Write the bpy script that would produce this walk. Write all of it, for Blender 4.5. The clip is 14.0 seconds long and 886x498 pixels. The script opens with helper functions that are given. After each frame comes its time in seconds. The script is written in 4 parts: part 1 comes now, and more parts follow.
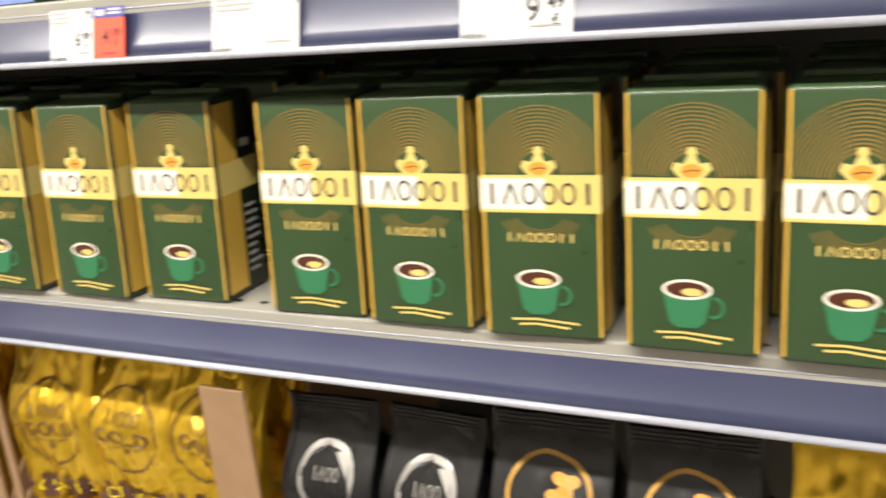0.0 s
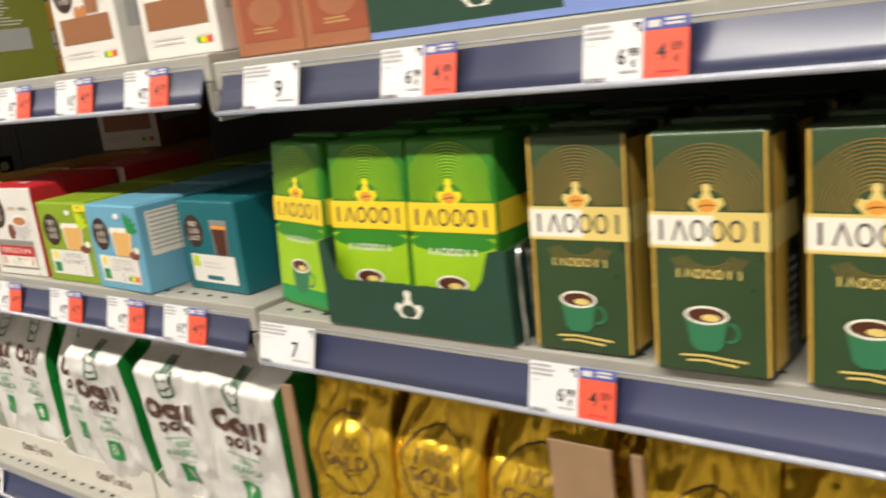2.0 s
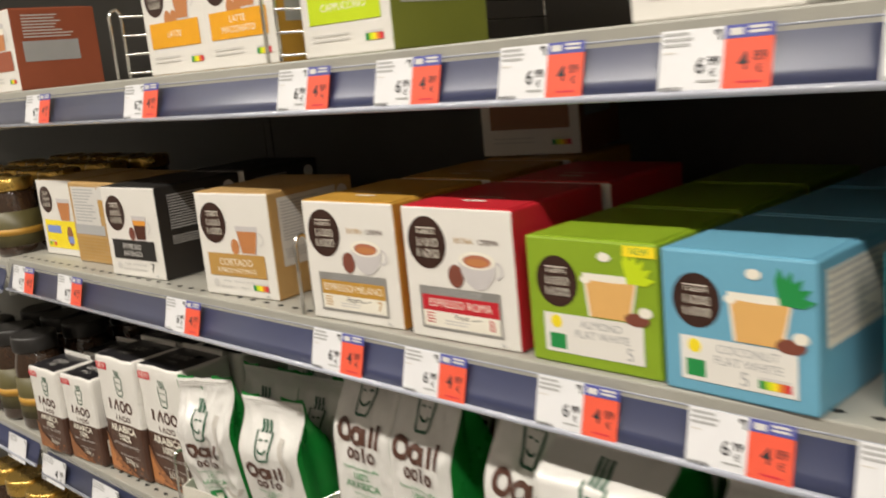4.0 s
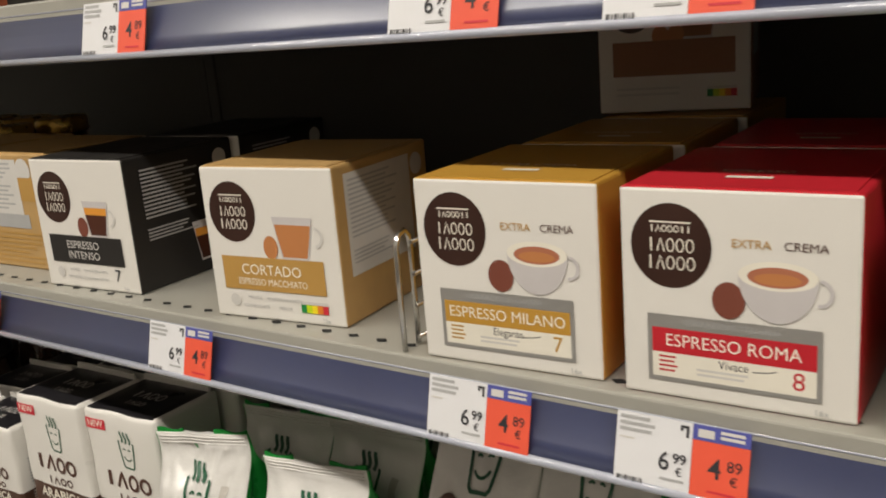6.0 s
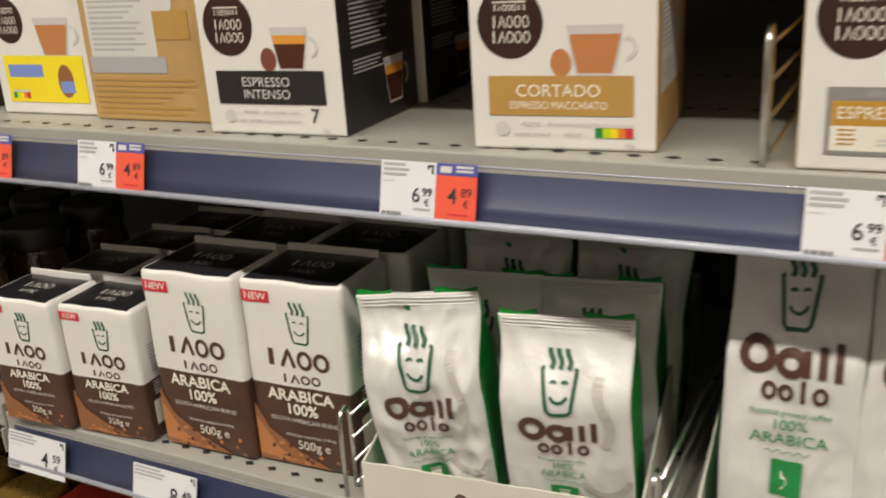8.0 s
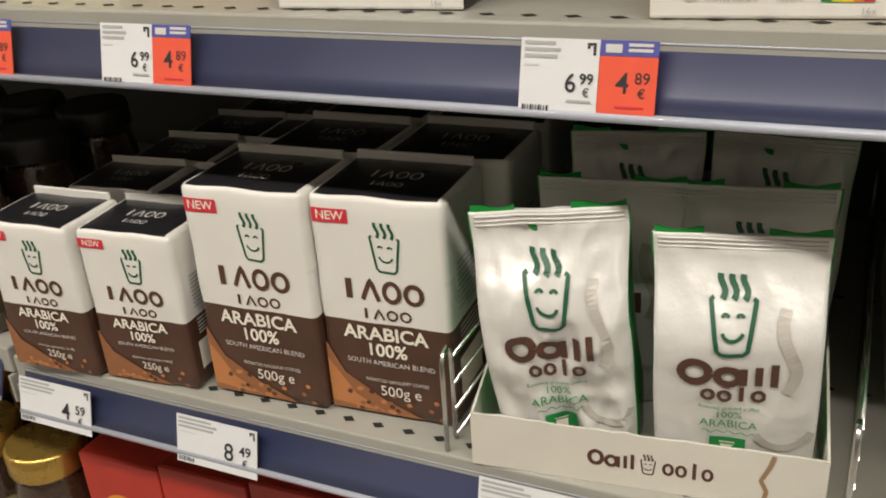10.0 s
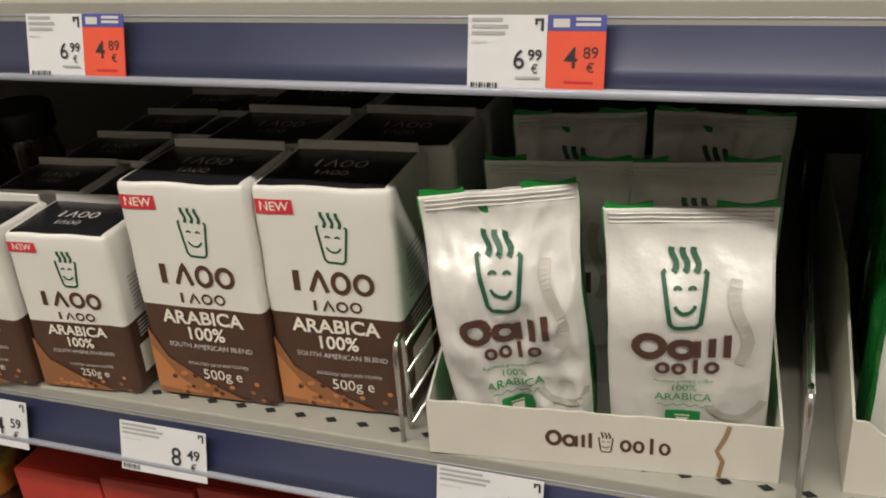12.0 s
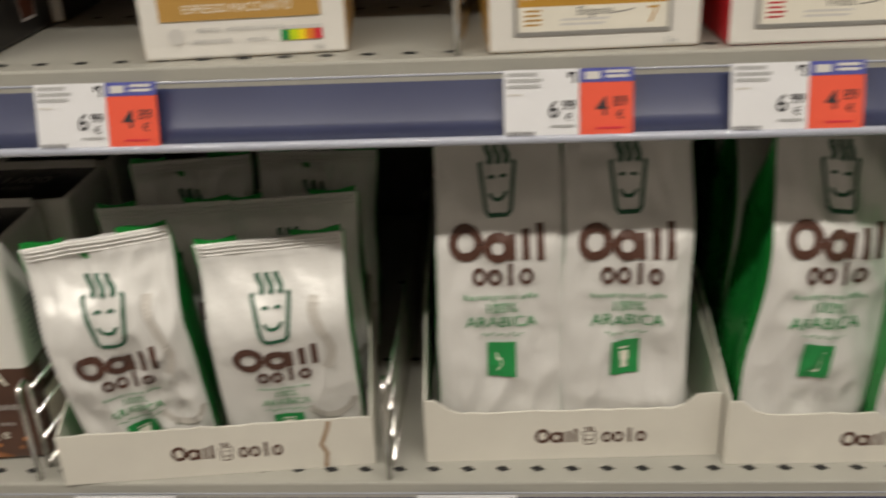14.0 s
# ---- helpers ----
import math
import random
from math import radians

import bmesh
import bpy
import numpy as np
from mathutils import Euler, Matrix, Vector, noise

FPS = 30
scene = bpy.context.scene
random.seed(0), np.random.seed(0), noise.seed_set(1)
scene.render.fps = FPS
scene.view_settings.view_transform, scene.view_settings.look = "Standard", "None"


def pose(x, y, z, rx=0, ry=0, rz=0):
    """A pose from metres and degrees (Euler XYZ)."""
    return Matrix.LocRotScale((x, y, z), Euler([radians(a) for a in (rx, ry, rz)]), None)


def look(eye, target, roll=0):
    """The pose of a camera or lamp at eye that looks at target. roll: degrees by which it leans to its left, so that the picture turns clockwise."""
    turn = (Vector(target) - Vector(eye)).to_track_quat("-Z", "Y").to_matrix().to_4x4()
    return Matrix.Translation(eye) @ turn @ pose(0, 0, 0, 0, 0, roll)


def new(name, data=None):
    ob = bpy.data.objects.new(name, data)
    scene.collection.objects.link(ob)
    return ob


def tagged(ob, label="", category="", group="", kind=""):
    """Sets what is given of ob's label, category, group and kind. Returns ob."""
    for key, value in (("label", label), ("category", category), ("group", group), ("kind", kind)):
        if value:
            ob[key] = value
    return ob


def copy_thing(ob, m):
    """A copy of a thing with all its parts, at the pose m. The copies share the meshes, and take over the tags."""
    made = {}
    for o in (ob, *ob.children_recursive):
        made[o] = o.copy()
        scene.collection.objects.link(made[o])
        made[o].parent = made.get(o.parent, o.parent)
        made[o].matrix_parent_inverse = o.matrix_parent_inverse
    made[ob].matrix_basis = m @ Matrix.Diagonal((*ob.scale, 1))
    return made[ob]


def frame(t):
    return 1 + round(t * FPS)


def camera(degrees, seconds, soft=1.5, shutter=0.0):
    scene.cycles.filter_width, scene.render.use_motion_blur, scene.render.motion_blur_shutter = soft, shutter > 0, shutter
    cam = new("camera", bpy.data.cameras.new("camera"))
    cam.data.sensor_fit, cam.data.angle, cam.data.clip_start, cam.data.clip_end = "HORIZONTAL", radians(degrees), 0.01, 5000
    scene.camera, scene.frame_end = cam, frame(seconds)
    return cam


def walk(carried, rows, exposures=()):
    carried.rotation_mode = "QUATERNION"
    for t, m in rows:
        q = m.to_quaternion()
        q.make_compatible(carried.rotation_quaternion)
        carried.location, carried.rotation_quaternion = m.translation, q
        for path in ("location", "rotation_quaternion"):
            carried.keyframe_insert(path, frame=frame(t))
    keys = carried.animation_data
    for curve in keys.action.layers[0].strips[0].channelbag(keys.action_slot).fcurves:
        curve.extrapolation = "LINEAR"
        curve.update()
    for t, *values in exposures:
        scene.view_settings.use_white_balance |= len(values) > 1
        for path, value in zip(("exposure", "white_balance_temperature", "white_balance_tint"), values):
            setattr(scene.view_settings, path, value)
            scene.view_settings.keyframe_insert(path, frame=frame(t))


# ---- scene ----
cam = camera(50.9, 14.0, soft=1.9, shutter=0.4)
PATH = [
    (0, (1.8987, -0.4997, 1.4242), (1.1465, 1.0162, 0.8988), -5.5),
    (0.5, (1.8296, -0.4988, 1.4259), (0.8692, 0.9028, 0.9218), -6.0),
    (1, (1.6923, -0.4403, 1.41), (0.622, 0.8975, 0.959), -6.4),
    (1.5, (1.5859, -0.4297, 1.4162), (0.4271, 0.8426, 0.9944), -7.5),
    (2, (1.4752, -0.5086, 1.4233), (0.3633, 0.8107, 1.0184), -7.6),
    (2.5, (1.3724, -0.5732, 1.4419), (0.2277, 0.707, 1.006), -7.2),
    (3, (1.2005, -0.5369, 1.4171), (0.0408, 0.7398, 1.0104), -5.7),
    (3.5, (1.0251, -0.497, 1.4197), (-0.2002, 0.7239, 1.0325), -5.9),
    (4, (0.8559, -0.49, 1.4206), (-0.3668, 0.7425, 1.0627), -5.6),
    (4.2, (0.7939, -0.5024, 1.4188), (-0.3801, 0.777, 1.0618), -5.8),
    (6.3, (0.4767, -0.4005, 1.3967), (-0.5201, 0.9968, 0.9546), -5.3),
    (6.5, (0.4519, -0.4182, 1.3958), (-0.5307, 0.9879, 0.9519), -5.8),
    (7, (0.3916, -0.49, 1.3763), (-0.5325, 0.9595, 0.9501), -4.7),
    (7.5, (0.3402, -0.5334, 1.3409), (-0.4891, 0.9587, 0.866), -2.0),
    (8, (0.2472, -0.5015, 1.3338), (-0.5378, 0.9764, 0.7508), -3.6),
    (8.5, (0.1666, -0.4519, 1.3267), (-0.6246, 0.9959, 0.679), -4.8),
    (9, (0.1223, -0.4386, 1.3037), (-0.6574, 0.9852, 0.5922), -5.0),
    (9.2, (0.1134, -0.4297, 1.3028), (-0.645, 0.9888, 0.5603), -4.8),
    (11.3, (0.0886, -0.451, 1.2842), (-0.536, 1.0322, 0.5417), -4.3),
    (11.5, (0.0851, -0.4465, 1.2851), (-0.5227, 1.0419, 0.5399), -4.3),
    (12, (0.0859, -0.4412, 1.2842), (-0.4838, 1.0597, 0.5328), -4.1),
    (12.5, (0.0877, -0.4536, 1.2913), (-0.4944, 1.0517, 0.5594), -4.5),
    (13, (0.101, -0.4652, 1.2957), (-0.4536, 1.0278, 0.5187), -4.9),
    (13.5, (0.1435, -0.4678, 1.3028), (-0.2366, 1.08, 0.5266), -3.9),
    (14, (0.1949, -0.49, 1.3134), (0.0851, 1.119, 0.5789), -2.7),
]
walk(cam, [(t, look(eye, target, roll)) for t, eye, target, roll in PATH],
     exposures=[(0, 0.30), (1.0, 0.06), (1.5, -0.1), (2.5, -0.34), (3.5, -0.48), (4.2, -0.5), (6.5, -0.86), (8, -0.66), (9, -0.66), (12.5, -0.93), (14, -1.0)])

# ---- world and lights ----
world = bpy.data.worlds.new("world")
scene.world = world
world.use_nodes = True
world.node_tree.nodes["Background"].inputs[0].default_value = (0.9, 0.95, 1.0, 1)
world.node_tree.nodes["Background"].inputs[1].default_value = 0.0
LAMP_Y, LAMP_Z = -1.44, 3.30


def strip_lamp(x0, x1, y, watts):
    d = bpy.data.lights.new("strip_lamp", "AREA")
    d.shape, d.size, d.size_y, d.energy, d.color = "RECTANGLE", x1 - x0, 0.12, watts, (1.0, 0.93, 0.82)
    ob = new("strip_lamp", d)
    ob.matrix_world = pose((x0 + x1) / 2, y, LAMP_Z - 0.012)
    return ob


for x0 in (-3.6, -1.2, 1.2):
    strip_lamp(x0, x0 + 2.3, LAMP_Y, 89)


# ---- materials ----
def mat(name, col, rough=0.5, metal=0.0, var=0.06, scale=40.0, bump=0.0, bscale=300.0, coat=0.0, emit=0.0, spec=0.5, coat_rough=0.12):
    m = bpy.data.materials.new(name)
    m.use_nodes = True
    nt = m.node_tree
    b = nt.nodes["Principled BSDF"]
    tc = nt.nodes.new("ShaderNodeTexCoord")
    n1 = nt.nodes.new("ShaderNodeTexNoise")
    n1.inputs["Scale"].default_value, n1.inputs["Detail"].default_value = scale, 6
    n2 = nt.nodes.new("ShaderNodeTexNoise")
    n2.inputs["Scale"].default_value, n2.inputs["Detail"].default_value = scale / 9, 3
    mx = nt.nodes.new("ShaderNodeMath")
    mx.operation = "ADD"
    nt.links.new(tc.outputs["Object"], n1.inputs["Vector"])
    nt.links.new(tc.outputs["Object"], n2.inputs["Vector"])
    nt.links.new(n1.outputs["Fac"], mx.inputs[0])
    nt.links.new(n2.outputs["Fac"], mx.inputs[1])
    rp = nt.nodes.new("ShaderNodeMapRange")
    rp.inputs["From Min"].default_value, rp.inputs["From Max"].default_value = 0.6, 1.4
    rp.inputs["To Min"].default_value, rp.inputs["To Max"].default_value = 1 - var, 1 + var
    nt.links.new(mx.outputs[0], rp.inputs["Value"])
    sc = nt.nodes.new("ShaderNodeVectorMath")
    sc.operation = "SCALE"
    sc.inputs[0].default_value = col
    nt.links.new(rp.outputs[0], sc.inputs["Scale"])
    nt.links.new(sc.outputs[0], b.inputs["Base Color"])
    rr = nt.nodes.new("ShaderNodeMapRange")
    rr.inputs["To Min"].default_value, rr.inputs["To Max"].default_value = max(0.02, rough - 0.08), min(1, rough + 0.08)
    nt.links.new(n1.outputs["Fac"], rr.inputs["Value"])
    nt.links.new(rr.outputs[0], b.inputs["Roughness"])
    b.inputs["Metallic"].default_value = metal
    b.inputs["Coat Weight"].default_value = coat
    b.inputs["Coat Roughness"].default_value = coat_rough
    b.inputs["Specular IOR Level"].default_value = spec
    if bump:
        nb = nt.nodes.new("ShaderNodeTexNoise")
        nb.inputs["Scale"].default_value, nb.inputs["Detail"].default_value = bscale, 4
        nt.links.new(tc.outputs["Object"], nb.inputs["Vector"])
        bp = nt.nodes.new("ShaderNodeBump")
        bp.inputs["Strength"].default_value, bp.inputs["Distance"].default_value = bump, 0.002
        nt.links.new(nb.outputs["Fac"], bp.inputs["Height"])
        nt.links.new(bp.outputs[0], b.inputs["Normal"])
    if emit:
        b.inputs["Emission Color"].default_value = (1.0, 0.95, 0.86, 1)
        b.inputs["Emission Strength"].default_value = emit
    return m


def ink(name, r, g, b, rough=0.45, metal=0.0):
    return mat(name, (r, g, b), rough, metal, var=0.05, scale=60)


M_SHELF = mat("grey_enamel", (0.36, 0.35, 0.31), 0.42, var=0.05, scale=25, bump=0.05, bscale=900)
M_EDGE = mat("grey_enamel_edge", (0.33, 0.32, 0.285), 0.4, var=0.08, scale=18)
M_RAIL = mat("navy_rail_plastic", (0.034, 0.044, 0.115), 0.36, var=0.12, scale=14, coat=1.0, bump=0.03, bscale=40, spec=1.0, coat_rough=0.36)
M_LIP = mat("clear_rail_lip", (0.42, 0.44, 0.52), 0.16, var=0.06, scale=30, coat=1.0)
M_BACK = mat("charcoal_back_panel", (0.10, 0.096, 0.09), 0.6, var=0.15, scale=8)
M_DARK = mat("dark_slot", (0.012, 0.012, 0.012), 0.8)
M_CHROME = mat("chrome_wire", (0.72, 0.71, 0.68), 0.2, metal=1.0, var=0.05)
M_WHITE = mat("white_card", (0.74, 0.715, 0.67), 0.42, var=0.025, scale=20, bump=0.03, bscale=500)
M_PAPER = mat("white_paper", (0.72, 0.72, 0.74), 0.5, var=0.03, scale=30)
M_RED_TAG = ink("red_paper", 0.80, 0.105, 0.055)
M_TAG_BLUE = ink("blue_paper", 0.085, 0.095, 0.36)
M_INK = ink("black_ink", 0.035, 0.035, 0.04)
M_GREY_INK = ink("grey_ink", 0.40, 0.40, 0.40)
M_PALE = ink("pale_grey_ink", 0.62, 0.60, 0.57)
M_DISC = mat("coffee_brown_ink", (0.040, 0.017, 0.012), 0.35, var=0.35, scale=22)
M_KRAFT = mat("kraft_card", (0.30, 0.185, 0.10), 0.75, var=0.12, scale=50, bump=0.1, bscale=250)
M_KRAFTP = mat("tan_printed_card", (0.48, 0.30, 0.115), 0.5, var=0.1, scale=70)
M_OCHRE = ink("ochre_ink", 0.50, 0.27, 0.04)
M_TAN = ink("tan_ink", 0.47, 0.27, 0.07)
M_BLACK = mat("black_card", (0.022, 0.020, 0.019), 0.42, var=0.15, scale=30)
M_REDC = mat("red_card", (0.52, 0.018, 0.03), 0.4, var=0.06, scale=30)
M_LIME = mat("lime_card", (0.235, 0.36, 0.018), 0.42, var=0.06, scale=25)
M_SKY = mat("sky_blue_card", (0.14, 0.37, 0.52), 0.42, var=0.06, scale=25)
M_TEAL = mat("teal_card", (0.008, 0.125, 0.15), 0.42, var=0.08, scale=25)
M_OLIVE = mat("olive_card", (0.20, 0.22, 0.03), 0.45, var=0.08, scale=30)
M_AMBER = ink("amber_ink", 0.78, 0.36, 0.01)
M_LIMEI = ink("bright_lime_ink", 0.52, 0.66, 0.01)
M_YELLOW = ink("yellow_ink", 0.88, 0.70, 0.02)
M_BROWNI = ink("milk_brown_ink", 0.29, 0.12, 0.05)
M_COFFEE = ink("milky_coffee_ink", 0.50, 0.20, 0.07)
M_LATTE = ink("pale_latte_ink", 0.70, 0.40, 0.13)
M_CREMA = ink("orange_coffee_ink", 0.72, 0.30, 0.04)
M_ESPR = ink("dark_coffee_ink", 0.07, 0.018, 0.008)
M_CHINA = ink("china_ink", 0.56, 0.53, 0.53)
M_TEA = ink("russet_coffee_ink", 0.42, 0.15, 0.085)
M_POD = ink("pod_brown_ink", 0.19, 0.055, 0.035)
M_CREAM = ink("cream_ink", 0.80, 0.76, 0.66)
M_SILVER = mat("silver_ink", (0.50, 0.49, 0.47), 0.3, metal=0.6, var=0.2, scale=12)
M_GREENI = ink("green_ink", 0.015, 0.25, 0.06)
M_CUP = ink("cup_green_ink", 0.03, 0.17, 0.075)
M_DKGREEN = ink("dark_green_ink", 0.012, 0.095, 0.045)
M_BROWN = ink("brown_ink", 0.085, 0.036, 0.024)
M_ORANGEI = ink("orange_ink", 0.75, 0.22, 0.03)
M_NEW = ink("crimson_ink", 0.62, 0.03, 0.05)
M_ROAST = mat("roast_brown_wrap", (0.085, 0.040, 0.026), 0.34, var=0.25, scale=30, bump=0.05, bscale=60)
M_WRAP = mat("glossy_white_wrap", (0.74, 0.72, 0.68), 0.3, var=0.03, scale=15, bump=0.12, bscale=45)
M_TOPWRAP = mat("black_wrap", (0.016, 0.015, 0.018), 0.3, var=0.2, scale=25, bump=0.12, bscale=60)
M_FOIL = mat("silver_white_foil", (0.74, 0.725, 0.70), 0.36, metal=0.12, var=0.06, scale=9, bump=0.6, bscale=55)
M_GREENFOIL = mat("green_foil", (0.015, 0.27, 0.045), 0.28, metal=0.25, var=0.15, scale=12, bump=0.25, bscale=30)
M_GHOST = mat("ghost_print", (0.53, 0.50, 0.46), 0.36, metal=0.12, var=0.05)
M_GOLDF = mat("gold_foil", (0.76, 0.49, 0.035), 0.22, metal=0.7, var=0.14, scale=14, bump=0.8, bscale=30)
M_BLACKF = mat("black_foil", (0.016, 0.016, 0.017), 0.25, metal=0.2, var=0.2, scale=14, bump=0.3, bscale=28)
M_JGREEN = mat("bottle_green_wrap", (0.034, 0.068, 0.026), 0.3, var=0.12, scale=20, bump=0.06, bscale=40)
M_JGOLD = mat("gold_wrap", (0.70, 0.44, 0.075), 0.35, metal=0.2, var=0.12, scale=20, bump=0.06, bscale=40)
M_JBAND = mat("pale_gold_band", (0.80, 0.62, 0.20), 0.33, metal=0.15, var=0.12, scale=16)
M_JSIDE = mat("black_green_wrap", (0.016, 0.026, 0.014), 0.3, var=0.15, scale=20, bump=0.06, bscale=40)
M_JRING = ink("bronze_ring_ink", 0.23, 0.15, 0.035)
M_LGREEN = mat("leaf_green_wrap", (0.035, 0.22, 0.02), 0.3, var=0.18, scale=14, bump=0.06, bscale=40)
M_LLIME = mat("lime_wrap_print", (0.30, 0.52, 0.015), 0.32, var=0.15, scale=14)
M_LBAND = mat("yellow_band", (0.86, 0.60, 0.03), 0.35, var=0.08, scale=16)
M_TRAYG = mat("dark_green_card", (0.014, 0.055, 0.032), 0.55, var=0.1, scale=40)
M_TRAYW = mat("white_tray_card", (0.66, 0.63, 0.56), 0.6, var=0.06, scale=30, bump=0.06, bscale=200)
M_PERI = ink("periwinkle_ink", 0.20, 0.28, 0.62)
M_COPPER = mat("copper_pouch", (0.42, 0.17, 0.085), 0.36, metal=0.2, var=0.12, scale=20, bump=0.15, bscale=40)
M_BRICK = mat("brick_red_card", (0.33, 0.085, 0.04), 0.45, var=0.1, scale=30)
M_LID = mat("gold_lid", (0.62, 0.40, 0.10), 0.28, metal=0.8, var=0.08, scale=40)
M_JAR = mat("coffee_filled_glass", (0.045, 0.024, 0.014), 0.08, var=0.3, scale=160, coat=1.0)
M_JLABEL = mat("olive_label", (0.10, 0.085, 0.03), 0.45, var=0.15, scale=50)
M_NAVYBOX = mat("navy_card", (0.02, 0.04, 0.17), 0.4, var=0.1, scale=30)
M_FLOOR = mat("pale_floor_tile", (0.30, 0.28, 0.255), 0.3, var=0.08, scale=6)
M_JOINT = mat("grey_grout", (0.25, 0.24, 0.23), 0.8)
M_DIM = mat("dark_goods_wall", (0.20, 0.18, 0.16), 0.7, var=0.3, scale=4)
M_WALL = mat("off_white_wall", (0.42, 0.41, 0.385), 0.8, var=0.04, scale=5, bump=0.05, bscale=120)
M_CEIL = mat("grey_ceiling", (0.38, 0.375, 0.36), 0.85, var=0.03, scale=5)
M_GLOW = mat("lamp_diffuser", (0.9, 0.9, 0.88), 0.5, emit=9.0)


# ---- mesh helpers ----
def part(name, bm, material, parent=None, label="", smooth=False):
    me = bpy.data.meshes.new(name)
    bm.normal_update()
    bm.to_mesh(me)
    bm.free()
    for m in material if isinstance(material, (list, tuple)) else [material]:
        me.materials.append(m)
    if smooth:
        for p in me.polygons:
            p.use_smooth = True
    ob = new(name, me)
    if parent:
        ob.parent = parent
    return tagged(ob, label) if label else ob


def block(bm, x0, x1, y0, y1, z0, z1, bevel=0.0, mi=0, seg=2):
    r = bmesh.ops.create_cube(bm, size=1.0)
    vs = r["verts"]
    for v in vs:
        v.co = Vector(((x0 + x1) / 2 + v.co.x * (x1 - x0), (y0 + y1) / 2 + v.co.y * (y1 - y0), (z0 + z1) / 2 + v.co.z * (z1 - z0)))
    faces = {f for v in vs for f in v.link_faces}
    if bevel:
        out = bmesh.ops.bevel(bm, geom=list({e for f in faces for e in f.edges}), offset=bevel, segments=seg, affect="EDGES", profile=0.5)
        faces |= set(out["faces"])
    for f in faces:
        if f.is_valid:
            f.material_index = mi
    return bm


def wire(bm, pts, r, sides=8):
    """A round wire along a line of points."""
    rings = []
    pts = [Vector(p) for p in pts]
    for i, p in enumerate(pts):
        d = (pts[min(i + 1, len(pts) - 1)] - pts[max(i - 1, 0)]).normalized()
        a = d.orthogonal().normalized()
        if i and abs(a.dot(prev)) < 0.99:
            a = (prev - d * prev.dot(d)).normalized()
        prev = a
        b = d.cross(a)
        rings.append([bm.verts.new(p + (a * math.cos(k * math.tau / sides) + b * math.sin(k * math.tau / sides)) * r) for k in range(sides)])
    for q, s in zip(rings, rings[1:]):
        for k in range(sides):
            f = bm.faces.new((q[k], q[(k + 1) % sides], s[(k + 1) % sides], s[k]))
            f.smooth = True
    bm.faces.new(rings[0][::-1])
    bm.faces.new(rings[-1])


def lathe(bm, profile, sides=24, mi=0):
    rings = [[bm.verts.new((r * math.cos(k * math.tau / sides), r * math.sin(k * math.tau / sides), z)) for k in range(sides)] for r, z in profile]
    for a, b in zip(rings, rings[1:]):
        for k in range(sides):
            f = bm.faces.new((a[k], a[(k + 1) % sides], b[(k + 1) % sides], b[k]))
            f.smooth, f.material_index = True, mi
    bm.faces.new(rings[0][::-1]).material_index = mi
    bm.faces.new(rings[-1]).material_index = mi


GLYPHS = {}


def glyphs(s, bold=0.0):
    """Outline of a line of text of height 1, centred: points and faces."""
    if (s, bold) not in GLYPHS:
        c = bpy.data.curves.new("lettering", "FONT")
        c.body, c.size, c.align_x, c.align_y, c.resolution_u = s, 1.38, "CENTER", "CENTER", 3
        c.offset = bold
        ob = new("lettering", c)
        me = bpy.data.meshes.new_from_object(ob)
        GLYPHS[s, bold] = ([(v.co.x, v.co.y) for v in me.vertices], [tuple(p.vertices) for p in me.polygons])
        bpy.data.objects.remove(ob)
        bpy.data.curves.remove(c)
        bpy.data.meshes.remove(me)
    return GLYPHS[s, bold]


